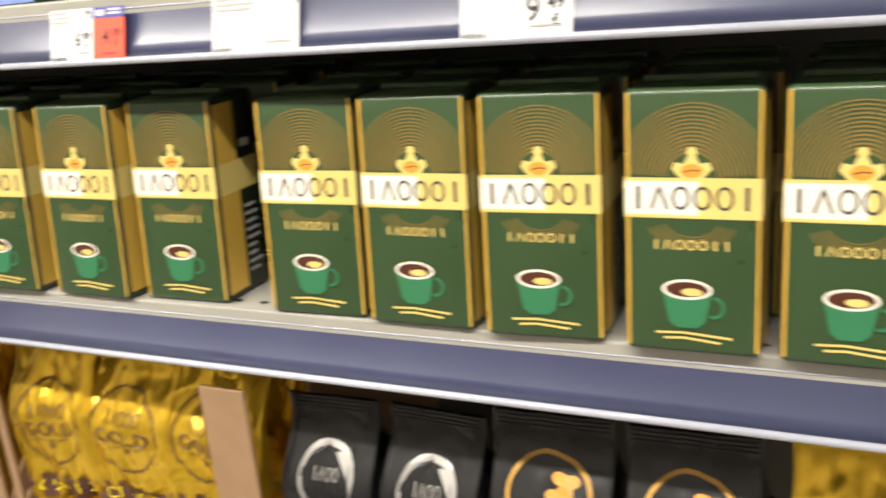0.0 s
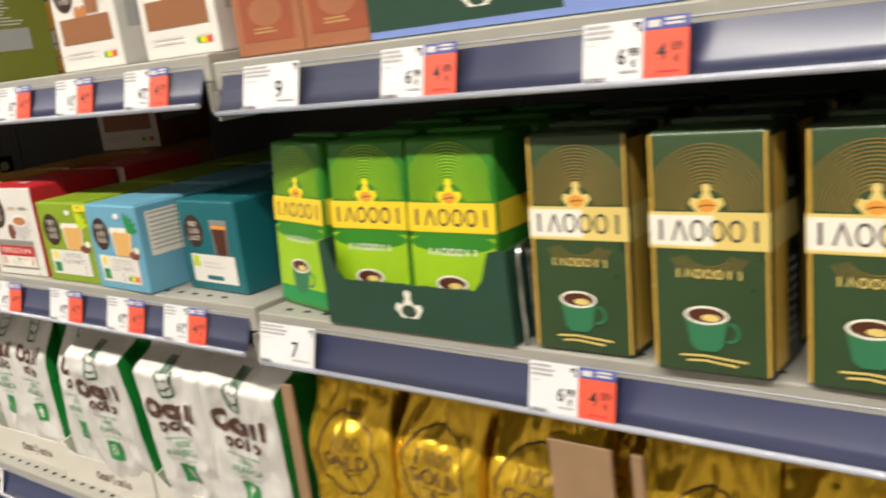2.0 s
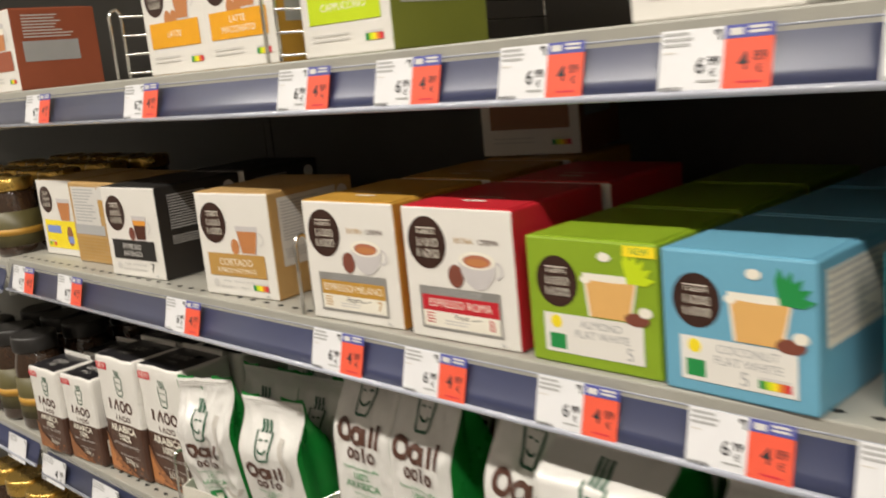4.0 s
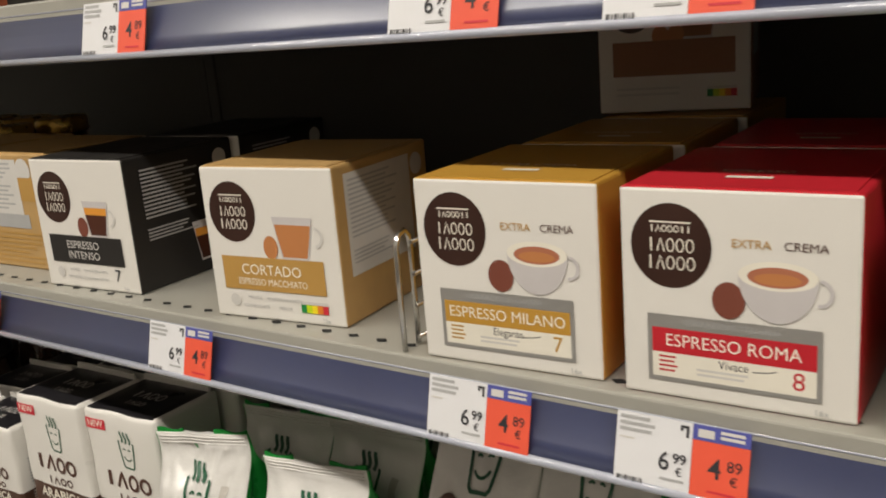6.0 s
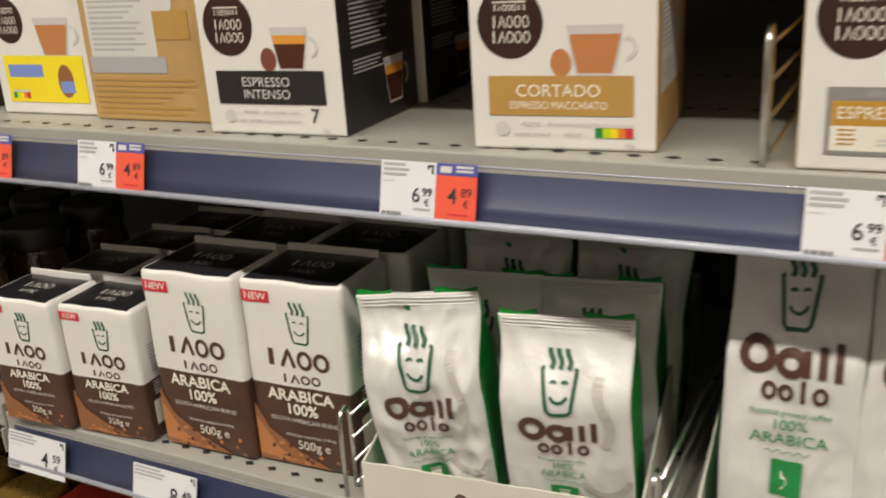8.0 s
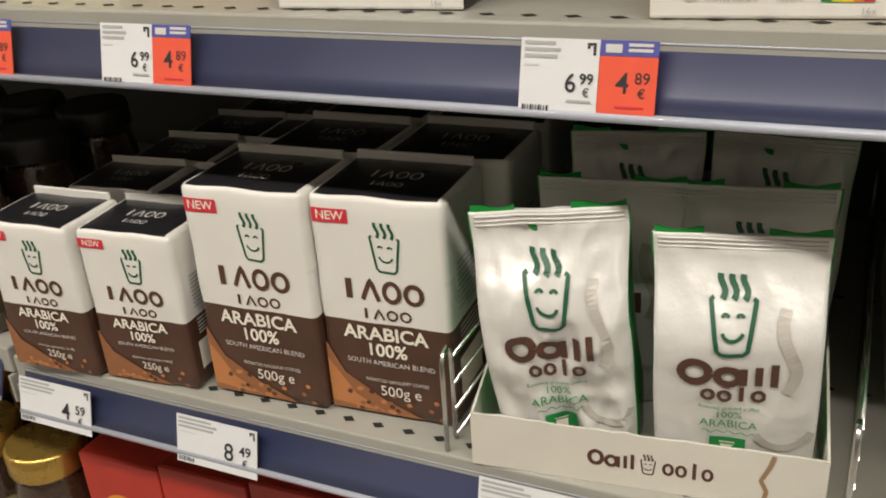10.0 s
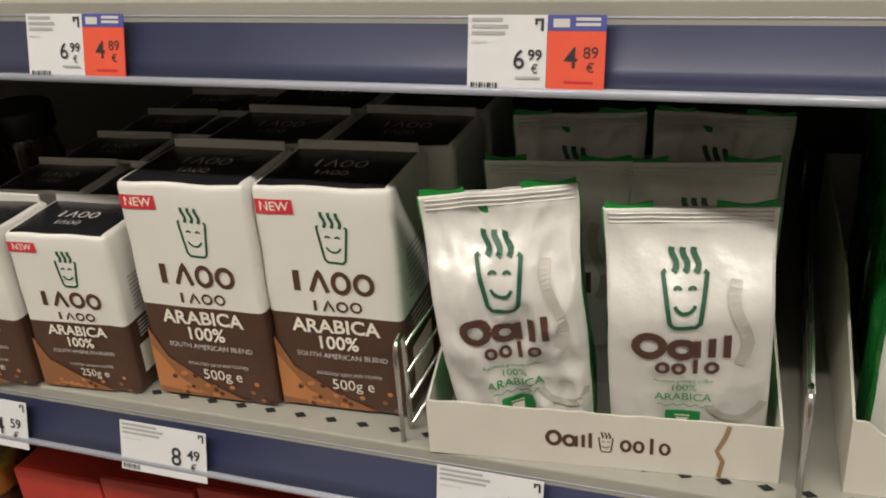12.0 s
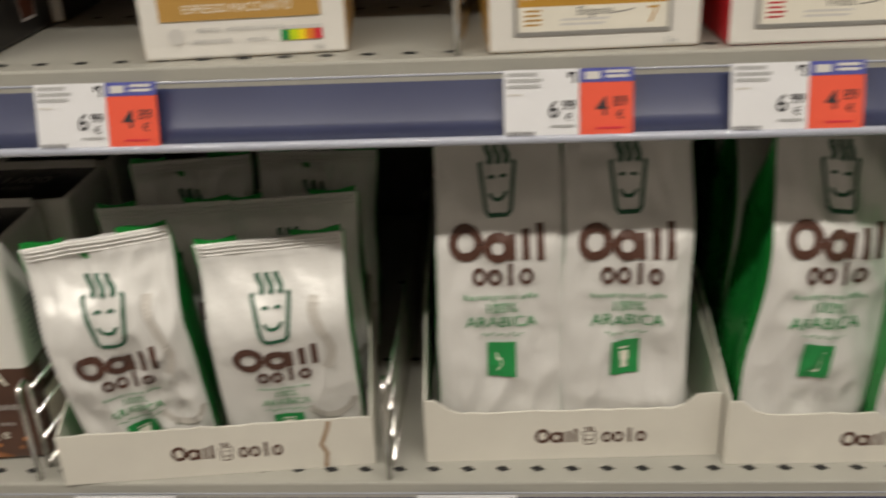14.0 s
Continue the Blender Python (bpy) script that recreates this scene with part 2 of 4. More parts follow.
class Print:
    """Ink shapes laid one over the other on a face; u to the right and v up, in metres."""

    def __init__(self):
        self.v, self.f, self.mi, self.mats, self.layer = [], [], [], [], 0.0

    def add(self, pts, faces, m):
        if m not in self.mats:
            self.mats.append(m)
        self.layer += 0.000012
        n = len(self.v)
        self.v += [(u, v, self.layer) for u, v in pts]
        self.f += [tuple(n + i for i in f) for f in faces]
        self.mi += [self.mats.index(m)] * len(faces)
        return self

    def rect(self, u0, v0, u1, v1, m, n=6):
        pts = [(u0 + (u1 - u0) * i / n, v0 + (v1 - v0) * j / n) for j in range(n + 1) for i in range(n + 1)]
        return self.add(pts, [(j * (n + 1) + i, j * (n + 1) + i + 1, (j + 1) * (n + 1) + i + 1, (j + 1) * (n + 1) + i) for j in range(n) for i in range(n)], m)

    def poly(self, pts, m):
        return self.add(pts, [tuple(range(len(pts)))], m)

    def disc(self, cu, cv, ru, rv, m, n=28, a0=0, a1=360):
        pts = [(cu + ru * math.cos(radians(a0 + (a1 - a0) * k / n)), cv + rv * math.sin(radians(a0 + (a1 - a0) * k / n))) for k in range(n + (a1 - a0 < 360))]
        return self.add(pts, [tuple(range(len(pts)))], m)

    def stroke(self, pts, w, m):
        fine = [pts[0]]
        for a, b in zip(pts, pts[1:]):
            n = max(1, int(math.hypot(b[0] - a[0], b[1] - a[1]) / 0.0025))
            fine += [(a[0] + (b[0] - a[0]) * k / n, a[1] + (b[1] - a[1]) * k / n) for k in range(1, n + 1)]
        pts, out = fine, []
        for i, p in enumerate(pts):
            a, b = pts[max(i - 1, 0)], pts[min(i + 1, len(pts) - 1)]
            dx, dy = b[0] - a[0], b[1] - a[1]
            l = math.hypot(dx, dy) or 1
            out += [(p[0] - dy / l * w / 2, p[1] + dx / l * w / 2), (p[0] + dy / l * w / 2, p[1] - dx / l * w / 2)]
        return self.add(out, [(2 * i, 2 * i + 1, 2 * i + 3, 2 * i + 2) for i in range(len(pts) - 1)], m)

    def arc(self, cu, cv, ru, rv, a0, a1, w, m, n=16):
        return self.stroke([(cu + ru * math.cos(radians(a0 + (a1 - a0) * k / n)), cv + rv * math.sin(radians(a0 + (a1 - a0) * k / n))) for k in range(n + 1)], w, m)

    def text(self, s, cu, cv, h, m, wide=1.0, bold=0.0):
        pts, faces = glyphs(s, bold)
        return self.add([(cu + x * h * wide, cv + y * h) for x, y in pts], faces, m)

    def mark(self, cu, cv, w, h, n, m, heavy=0.6):
        """A word mark as plain shapes: tents, rings and bars in the rhythm of letters."""
        p = w / n
        t = p * 0.34 * heavy
        for k in range(n):
            c = cu - w / 2 + p * (k + 0.5)
            kind = "itoooi"[k % 6]
            if kind == "o":
                self.arc(c, cv, p * 0.36, h * 0.46, 0, 360, t, m, 16)
            elif kind == "t":
                self.stroke([(c - p * 0.38, cv - h / 2), (c, cv + h / 2), (c + p * 0.38, cv - h / 2)], t, m)
            else:
                self.rect(c - t * 0.7, cv - h / 2, c + t * 0.7, cv + h / 2, m, 2)
        return self

    def lines(self, u0, v0, u1, v1, n, m, seed=0, fill=0.5):
        rnd = random.Random(seed)
        step = (v1 - v0) / n
        for k in range(n):
            self.rect(u0, v1 - step * (k + fill), u0 + (u1 - u0) * rnd.uniform(0.6, 1.0), v1 - step * k, m, 3)
        return self

    def build(self, name, parent, place, label=""):
        me = bpy.data.meshes.new(name)
        me.from_pydata([place(*p) for p in self.v], [], self.f)
        for m in self.mats:
            me.materials.append(m)
        me.polygons.foreach_set("material_index", self.mi)
        ob = new(name, me)
        ob.parent = parent
        return tagged(ob, label) if label else ob


def flat(y=0.0, x=0.0, z=0.0):
    return lambda u, v, l: (x + u, y - 0.0003 - l, z + v)


def flank(x, y=0.0):
    return lambda u, v, l: (x + 0.0003 + l, y + u, v)


def thing(name, label, category, group=""):
    return tagged(new(name), label, category, group)


def setting(ob, label, category):
    return tagged(ob, label, category, kind="structure")


# ---- the shop around the shelves ----
X0, X1, Y0, Y1, CEIL = -4.2, 4.2, -2.3, 0.62, 3.5
setting(part("floor", block(bmesh.new(), X0, X1, Y0, Y1, -0.1, 0), M_FLOOR), "pale grey smooth shop floor", "floor")
setting(part("wall_back", block(bmesh.new(), X0, X1, Y1, Y1 + 0.12, 0, CEIL), M_WALL), "plain off-white shop wall behind the shelving", "wall")
setting(part("wall_front", block(bmesh.new(), X0, X1, Y0 - 0.12, Y0, 0, CEIL), M_DIM), "plain grey-brown wall across the aisle", "wall")
setting(part("wall_west", block(bmesh.new(), X0 - 0.12, X0, Y0, Y1, 0, CEIL), M_WALL), "plain off-white wall at the end of the aisle", "wall")
setting(part("wall_east", block(bmesh.new(), X1, X1 + 0.12, Y0, Y1, 0, CEIL), M_WALL), "plain off-white wall closing the aisle", "wall")
setting(part("ceiling", block(bmesh.new(), X0, X1, Y0, Y1, CEIL, CEIL + 0.1), M_CEIL), "plain grey shop ceiling", "ceiling")
for lx in (-3.6, -1.2, 1.2):
    lamp = thing("ceiling_light", "long white ceiling strip light over the aisle", "light", "ceiling strip lights")
    lamp.location = (lx + 1.15, LAMP_Y, LAMP_Z)
    part("housing", block(bmesh.new(), -1.17, 1.17, -0.09, 0.09, 0.022, 0.09, 0.006), M_CEIL, lamp)
    part("diffuser", block(bmesh.new(), -1.15, 1.15, -0.07, 0.07, 0.0, 0.022, 0.004), M_GLOW, lamp)
    for hx in (-0.8, 0.8):
        part("hanger", block(bmesh.new(), hx - 0.01, hx + 0.01, -0.01, 0.01, 0.09, CEIL - LAMP_Z), M_CHROME, lamp)

# ---- shelving ----
DEPTH = 0.47
BAYS = {"left": (-1.834, -0.5094), "mid": (-0.5094, 0.8125), "right": (0.8125, 2.1353)}
Z_TOP, Z_MID, Z_LOW, Z_BASE = 1.4286, 1.2, 0.9183, 0.6241


RAIL_Y = 0.004


def shelf(x0, x1, z, label):
    ob = thing("shelf", label, "shelf", "gondola shelves")
    ob.location = (x0, 0, z)
    w = x1 - x0
    bm = block(bmesh.new(), 0.002, w - 0.002, 0.004, DEPTH, -0.024, 0, 0.0015)
    part("board", bm, M_SHELF, ob)
    for bx in (0.0025, w - 0.0055):
        part("end_bracket", block(bmesh.new(), bx, bx + 0.003, 0.0, 0.40, -0.05, -0.0245, 0.0008), M_EDGE, ob)
    bm = bmesh.new()
    prof = [(0.004, -0.002), (0.0022, -0.003), (0.0008, -0.009), (-0.0010, -0.016), (-0.0036, -0.024), (-0.0070, -0.032), (-0.0116, -0.0405), (-0.0090, -0.0415), (0.0026, -0.012), (0.004, -0.007)]
    a, b = [[bm.verts.new((x, y + RAIL_Y, zz)) for y, zz in prof] for x in (0.012, w - 0.012)]
    n = len(prof)
    for k in range(n):
        bm.faces.new((a[k], b[k], b[(k + 1) % n], a[(k + 1) % n])).smooth = 1 <= k <= 5
    bm.faces.new(a[::-1]), bm.faces.new(b)
    bmesh.ops.recalc_face_normals(bm, faces=bm.faces)
    rail = part("price_rail", bm, M_RAIL, ob, "navy plastic price rail with a clear lip")
    bm = bmesh.new()
    wire(bm, [(0.012, -0.0125 + RAIL_Y, -0.0425), (w - 0.012, -0.0125 + RAIL_Y, -0.0425)], 0.0026, 10)
    part("rail_lip", bm, M_LIP, rail, "clear glossy lower lip")
    bm = bmesh.new()
    wire(bm, [(0.012, 0.0006 + RAIL_Y, -0.0088), (w - 0.012, 0.0006 + RAIL_Y, -0.0088)], 0.0010, 6)
    part("rail_ridge", bm, M_LIP, rail)
    bm = bmesh.new()
    for row in (0.018, 0.16, 0.30):
        for k in range(int((w - 0.05) / 0.0232)):
            x = 0.03 + k * 0.0232
            vs = [bm.verts.new((x + dx, row + dy, 0.0004)) for dx, dy in ((-0.0052, 0.0008), (-0.0006, -0.0034), (0.0052, -0.0008), (0.0006, 0.0034))]
            bm.faces.new(vs)
    tagged(part("slot_strip", bm, M_DARK, ob), kind="stuff")
    return ob


for name, (a, b) in BAYS.items():
    tops = {"left": (Z_TOP, Z_MID - 0.006, Z_LOW + 0.006, Z_BASE), "mid": (Z_TOP, Z_MID, Z_LOW, Z_BASE), "right": (Z_TOP - 0.008, Z_MID - 0.004, Z_LOW, Z_BASE)}[name]
    for z in tops:
        shelf(a, b, z, "grey steel gondola shelf with a navy price rail")
    frame_ob = thing("gondola_bay", "dark steel gondola back with slotted uprights", "shelving", "gondola bays")
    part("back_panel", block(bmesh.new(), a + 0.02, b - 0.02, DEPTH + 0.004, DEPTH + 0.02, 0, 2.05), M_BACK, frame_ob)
    for ux in (a, b - 0.02):
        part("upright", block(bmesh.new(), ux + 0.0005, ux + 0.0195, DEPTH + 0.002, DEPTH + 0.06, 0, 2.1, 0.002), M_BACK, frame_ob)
    part("base_shelf", block(bmesh.new(), a + 0.003, b - 0.003, 0.005, DEPTH, 0.11, 0.14, 0.002), M_SHELF, frame_ob)
    part("plinth", block(bmesh.new(), a + 0.003, b - 0.003, 0.03, 0.05, 0, 0.11), M_EDGE, frame_ob)
    part("top_shelf", block(bmesh.new(), a + 0.003, b - 0.003, 0.004, DEPTH, 1.80, 1.825, 0.002), M_SHELF, frame_ob)


def divider(x, z, h=0.074, y0=0.008):
    ob = thing("wire_divider", "chrome wire shelf divider standing between goods", "divider", "wire dividers")
    ob.location = (x, y0, z)
    bm = bmesh.new()
    wire(bm, [(0, 0, 0.0005), (0, 0, h - 0.008), (0, 0.003, h - 0.002), (0, 0.009, h), (0, 0.013, h - 0.004), (0, 0.014, h - 0.012), (0, 0.014, 0.001)], 0.0018)
    part("front_loop", bm, M_CHROME, ob)
    for k in range(4):
        bm = bmesh.new()
        zz = 0.006 + k * (h - 0.014) / 3
        wire(bm, [(0.002, 0.012, zz), (0.002, 0.40, zz)], 0.0013, 6)
        part("long_wire", bm, M_CHROME, ob)
    bm = bmesh.new()
    wire(bm, [(0, 0.40, 0.0005), (0, 0.40, h)], 0.0016)
    part("rear_post", bm, M_CHROME, ob)


for x, z in ((0.1737, Z_MID), (-0.121, Z_LOW), (0.118, Z_LOW), (-0.1045, Z_TOP), (0.1701, Z_TOP), (1.1066, Z_MID - 0.004)):
    divider(x, z)

# ---- price tags ----
TILT = math.degrees(math.atan2(0.0085, 0.0345))


def qr(p, u, v, s, m):
    rnd = random.Random(5)
    for i in range(4):
        for j in range(4):
            if rnd.random() < 0.6:
                p.rect(u + i * s / 4, v + j * s / 4, u + (i + 0.9) * s / 4, v + (j + 0.9) * s / 4, m, 1)


def price_tag(euros, cents, red=None, w=0.0399, h=0.0375):
    label = "white paper shelf price tag"
    label += " with a red discount half" if red else " clipped on the navy shelf rail"
    ob = thing("price_tag", label, "price tag", "shelf price tags")
    part("card", block(bmesh.new(), 0, w, 0, 0.0006, -h, 0), M_PAPER, ob)
    p = Print()
    p.lines(0.002, -0.011, w * 0.62, -0.0015, 3, M_GREY_INK, 3, 0.55).rect(0.002, -0.0135, w * 0.25, -0.0125, M_PALE, 1)
    qr(p, w - 0.0075, -0.0075, 0.006, M_INK)
    for k in range(10):
        p.rect(0.002 + k * 0.0014, -h + 0.0015, 0.002 + k * 0.0014 + (0.0005 if k % 3 else 0.001), -h + 0.005, M_INK, 1)
    p.rect(w * 0.62, -h + 0.007, w * 0.93, -h + 0.0082, M_GREY_INK, 1)
    if euros:
        p.text(euros, w * 0.66, -0.0215, 0.0095 if red else 0.0140, M_INK, 0.95, 0.008)
    if cents:
        k = 1.0 if red else 1.45
        p.text(cents, w * 0.86, -0.0215 + 0.0023 * k, 0.0052 * k, M_INK, 1.0, 0.02).text("€", w * 0.86, -0.0215 - 0.0042 * k, 0.0042 * k, M_INK)
    p.build("print", ob, flat())
    if red:
        card = part("discount_card", block(bmesh.new(), w + 0.0003, w + 0.0284, -0.0002, 0.0005, -h, -0.0075), M_RED_TAG, ob, "red discount price card")
        p = Print()
        c = w + 0.0151
        p.text(red[0], c - 0.003, -0.0205, 0.0102, M_INK, 0.95, 0.010).text(red[1], c + 0.0065, -0.0178, 0.0056, M_INK).text("€", c + 0.0065, -0.0248, 0.0045, M_INK)
        p.rect(c - 0.006, -h + 0.0055, c + 0.008, -h + 0.0066, M_NEW, 1)
        p.build("print", card, flat(-0.0002))
        head = part("loyalty_strip", block(bmesh.new(), w + 0.0003, w + 0.0284, -0.0002, 0.0005, -0.0073, 0), M_TAG_BLUE, ob, "blue strip with white print")
        p = Print()
        p.rect(w + 0.003, -0.0058, w + 0.011, -0.0018, M_PALE, 1).lines(w + 0.014, -0.0062, w + 0.026, -0.0012, 2, M_PALE, 2, 0.6)
        p.build("print", head, flat(-0.0002))
    return ob


def tag_at(ob, x, z, first=False, drop=0.0):
    m = pose(x, -0.0052 + RAIL_Y - 0.27 * drop, z - 0.0065 - drop, -TILT)
    if first:
        ob.matrix_basis = m
        return ob
    return copy_thing(ob, m)


combo = price_tag("6", "99", ("4", "89"))
xs = [-0.475, -0.3315, -0.059, 0.198, 0.317, 0.454, 0.573, 0.676]
tag_at(combo, xs[0], Z_MID, True)
for x in xs[1:]:
    tag_at(combo, x, Z_MID)
for x in (-0.328, -0.075, 0.196, 0.320, 0.444, 0.566, 0.690):
    tag_at(combo, x, Z_TOP)
for x, z in ((1.015, Z_TOP - 0.008), (1.1815, Z_TOP - 0.008), (1.361, Z_TOP - 0.008), (1.1135, Z_MID - 0.004), (0.8417, Z_LOW)):
    tag_at(combo, x, z)
for e, c, x, z, w in (("7", "", 0.8222, Z_MID - 0.004, 0.0709), ("9", "", 0.861, Z_TOP - 0.008, 0.0665), ("", "", 1.504, Z_TOP - 0.008, 0.066), ("9", "49", 1.679, Z_TOP - 0.008, 0.0655),
                      ("4", "59", -0.4973, Z_LOW, 0.0753), ("8", "49", -0.3375, Z_LOW, 0.0715), ("4", "59", -0.0955, Z_LOW, 0.069), ("8", "49", 0.1365, Z_LOW, 0.0656),
                      ("", "", -0.6202, Z_LOW + 0.006, 0.0656)):
    tag_at(price_tag(e, c, None, w), x, z, True, 0.006 if x < -0.3 else 0.0)


# ---- capsule boxes ----
def carton(name, label, w, h, d, front, side, top, group="capsule boxes"):
    """A bevelled folding carton, front at y = 0, with its own side and top colours."""
    ob = thing(name, label, "coffee box", group)
    bm = block(bmesh.new(), 0, w, 0, d, 0.0004, h, 0.0018)
    for f in bm.faces:
        n, c = f.normal, f.calc_center_median()
        f.normal_update()
        if abs(f.normal.x) > 0.7:
            f.material_index = 1
        elif abs(f.normal.z) > 0.7 or f.normal.y > 0.7:
            f.material_index = 2
    part("body", bm, [front, side, top], ob)
    part("top_flap", block(bmesh.new(), 0.004, w - 0.004, 0.002, d - 0.012, h, h + 0.0007), top, ob)
    return ob


def badge(p, cu, cv, r):
    p.disc(cu, cv, r, r * 1.05, M_DISC)
    p.rect(cu - r * 0.52, cv + r * 0.56, cu + r * 0.50, cv + r * 0.60, M_CREAM, 1).mark(cu, cv + r * 0.42, r * 1.05, r * 0.17, 7, M_CREAM, 0.5)
    p.mark(cu, cv + r * 0.02, r * 1.20, r * 0.34, 5, M_CREAM, 0.40)
    p.mark(cu, cv - r * 0.42, r * 1.25, r * 0.34, 5, M_CREAM, 0.40)


def glass(p, cu, cv, w, h, low, high, foam=None):
    p.poly([(cu - w * 0.36, cv), (cu + w * 0.36, cv), (cu + w * 0.55, cv + h), (cu - w * 0.55, cv + h)], M_CHINA)
    p.poly([(cu - w * 0.33, cv + h * 0.05), (cu + w * 0.33, cv + h * 0.05), (cu + w * 0.46, cv + h * 0.62), (cu - w * 0.46, cv + h * 0.62)], low)
    p.poly([(cu - w * 0.46, cv + h * 0.62), (cu + w * 0.46, cv + h * 0.62), (cu + w * 0.49, cv + h * 0.82), (cu - w * 0.49, cv + h * 0.82)], high)
    p.arc(cu + w * 0.55, cv + h * 0.55, w * 0.22, h * 0.22, -80, 80, w * 0.07, M_PALE, 8)


def china(p, cu, cv, w, h):
    p.disc(cu, cv + h * 0.62, w * 0.5, h * 0.78, M_CHINA, 24, 180, 360)
    p.disc(cu, cv + h * 0.62, w * 0.5, h * 0.24, M_CREAM)
    p.disc(cu, cv + h * 0.60, w * 0.38, h * 0.17, M_TEA)
    p.disc(cu, cv + h * 0.57, w * 0.30, h * 0.10, M_COFFEE)
    p.arc(cu + w * 0.52, cv + h * 0.40, w * 0.14, h * 0.2, -100, 90, w * 0.05, M_CHINA, 10)


def score(p, u, v, w):
    for k, m in enumerate((M_GREENI, M_LIMEI, M_YELLOW, M_ORANGEI, M_NEW)):
        p.rect(u + w * k / 5, v, u + w * (k + 1) / 5, v + w * 0.26, m, 1)
    p.rect(u, v + w * 0.27, u + w, v + w * 0.36, M_PALE, 1)


def side_text(ob, w, d, h, ground, ink_m):
    p = Print()
    if ground:
        p.rect(0.012, h * 0.30, d * 0.78, h * 0.94, ground, 1)
    p.lines(0.016, h * 0.52, d * 0.72, h * 0.90, 13, ink_m, 7, 0.45)
    p.lines(0.016, h * 0.36, d * 0.60, h * 0.46, 4, ink_m, 9, 0.45)
    p.disc(d * 0.86, h * 0.86, 0.008, 0.008, M_PALE)
    p.build("side_print", ob, flank(w))


def capsule_box(kind, w=0.1125, h=0.1081, d=0.1196):
    labels = {"intenso": "white capsule coffee box with black sides and dark band", "cortado": "white capsule coffee box with tan band and sides",
              "milano": "white capsule coffee box with ochre top and band", "roma": "white capsule coffee box with red top and band"}
    ground = {"intenso": M_BLACK, "cortado": M_KRAFTP, "milano": M_OCHRE, "roma": M_REDC}[kind]
    band = {"intenso": M_BLACK, "cortado": M_TAN, "milano": M_OCHRE, "roma": M_REDC}[kind]
    ob = carton("capsule_box", labels[kind], w, h, d, M_WHITE, ground, ground)
    p = Print()
    badge(p, w * 0.23, h * 0.71 if kind in ("intenso", "cortado") else h * 0.735, w * 0.18)
    if kind in ("intenso", "cortado"):
        p.disc(w * 0.50, h * 0.49, w * 0.055, h * 0.075, M_POD if kind == "intenso" else M_COFFEE)
        if kind == "intenso":
            glass(p, w * 0.66, h * 0.42, w * 0.24, h * 0.27, M_ESPR, M_CREMA)
        else:
            glass(p, w * 0.68, h * 0.42, w * 0.27, h * 0.27, M_COFFEE, M_COFFEE)
        p.rect(w * 0.10, h * 0.205 if kind == "intenso" else h * 0.20, w * 0.88, h * 0.42, band)
        if kind == "intenso":
            p.text("ESPRESSO", w * 0.46, h * 0.345, h * 0.062, M_PALE).text("INTENSO", w * 0.46, h * 0.265, h * 0.062, M_PALE)
            p.text("7", w * 0.79, h * 0.13, h * 0.095, M_INK)
        else:
            p.text("CORTADO", w * 0.48, h * 0.335, h * 0.07, M_CREAM).text("ESPRESSO MACCHIATO", w * 0.48, h * 0.255, h * 0.045, M_CREAM, 0.85)
            score(p, w * 0.68, h * 0.08, w * 0.2)
        p.disc(w * 0.17, h * 0.125, w * 0.04, w * 0.04, M_PALE)
        for s_, v in (("PROFILE", 0.150), ("KEY ORIGINS" if kind == "intenso" else "COFFEE ROAST", 0.092)):
            p.text(s_, w * 0.33, h * v, h * 0.022, M_GREY_INK).rect(w * 0.43, h * (v - 0.012), w * 0.433, h * (v + 0.012), M_GREY_INK, 1)
        for s_, v in ((("FULL BODIED & SPICY", 0.150), ("COLOMBIA VIETNAM", 0.092)) if kind == "intenso" else (("POWERFUL & ROASTY", 0.150), ("MEDIUM", 0.092))):
            p.text(s_, w * 0.56, h * v, h * 0.020, M_GREY_INK)
    else:
        p.text("EXTRA ", w * 0.58, h * 0.765, h * 0.040, M_TAN).text("CREMA", w * 0.79, h * 0.765, h * 0.040, M_BROWN)
        p.disc(w * 0.48, h * 0.505, w * 0.07, h * 0.085, M_POD)
        china(p, w * 0.68, h * 0.465, w * 0.32, h * 0.27)
        p.rect(w * 0.12, h * 0.085, w * 0.86, h * 0.41, M_SILVER)
        p.rect(w * 0.14, h * 0.105, w * 0.84, h * 0.225, M_CREAM, 1)
        p.rect(w * 0.14, h * 0.225, w * 0.84, h * 0.345, band)
        p.text("ISPIRAZIONE ITALIANA", w * 0.49, h * 0.378, h * 0.03, M_GREY_INK)
        p.text("ESPRESSO MILANO" if kind == "milano" else "ESPRESSO ROMA", w * 0.49, h * 0.285, h * 0.062, M_CREAM, 0.95)
        p.text("7" if kind == "milano" else "8", w * 0.77, h * 0.165, h * 0.085, band)
        p.text("Elegante" if kind == "milano" else "Vivace", w * 0.50, h * 0.196, h * 0.042, M_INK, 0.9).stroke([(w * 0.58, h * 0.184), (w * 0.64, h * 0.19), (w * 0.68, h * 0.20)], 0.0005, M_INK)
        p.lines(w * 0.34, h * 0.12, w * 0.66, h * 0.165, 2, M_PALE, 4, 0.5)
        p.lines(w * 0.17, h * 0.12, w * 0.28, h * 0.21, 4, band, 4, 0.4)
    p.text("16x", w * 0.86, h * 0.04, h * 0.03, M_GREY_INK)
    p.build("front_print", ob, flat())
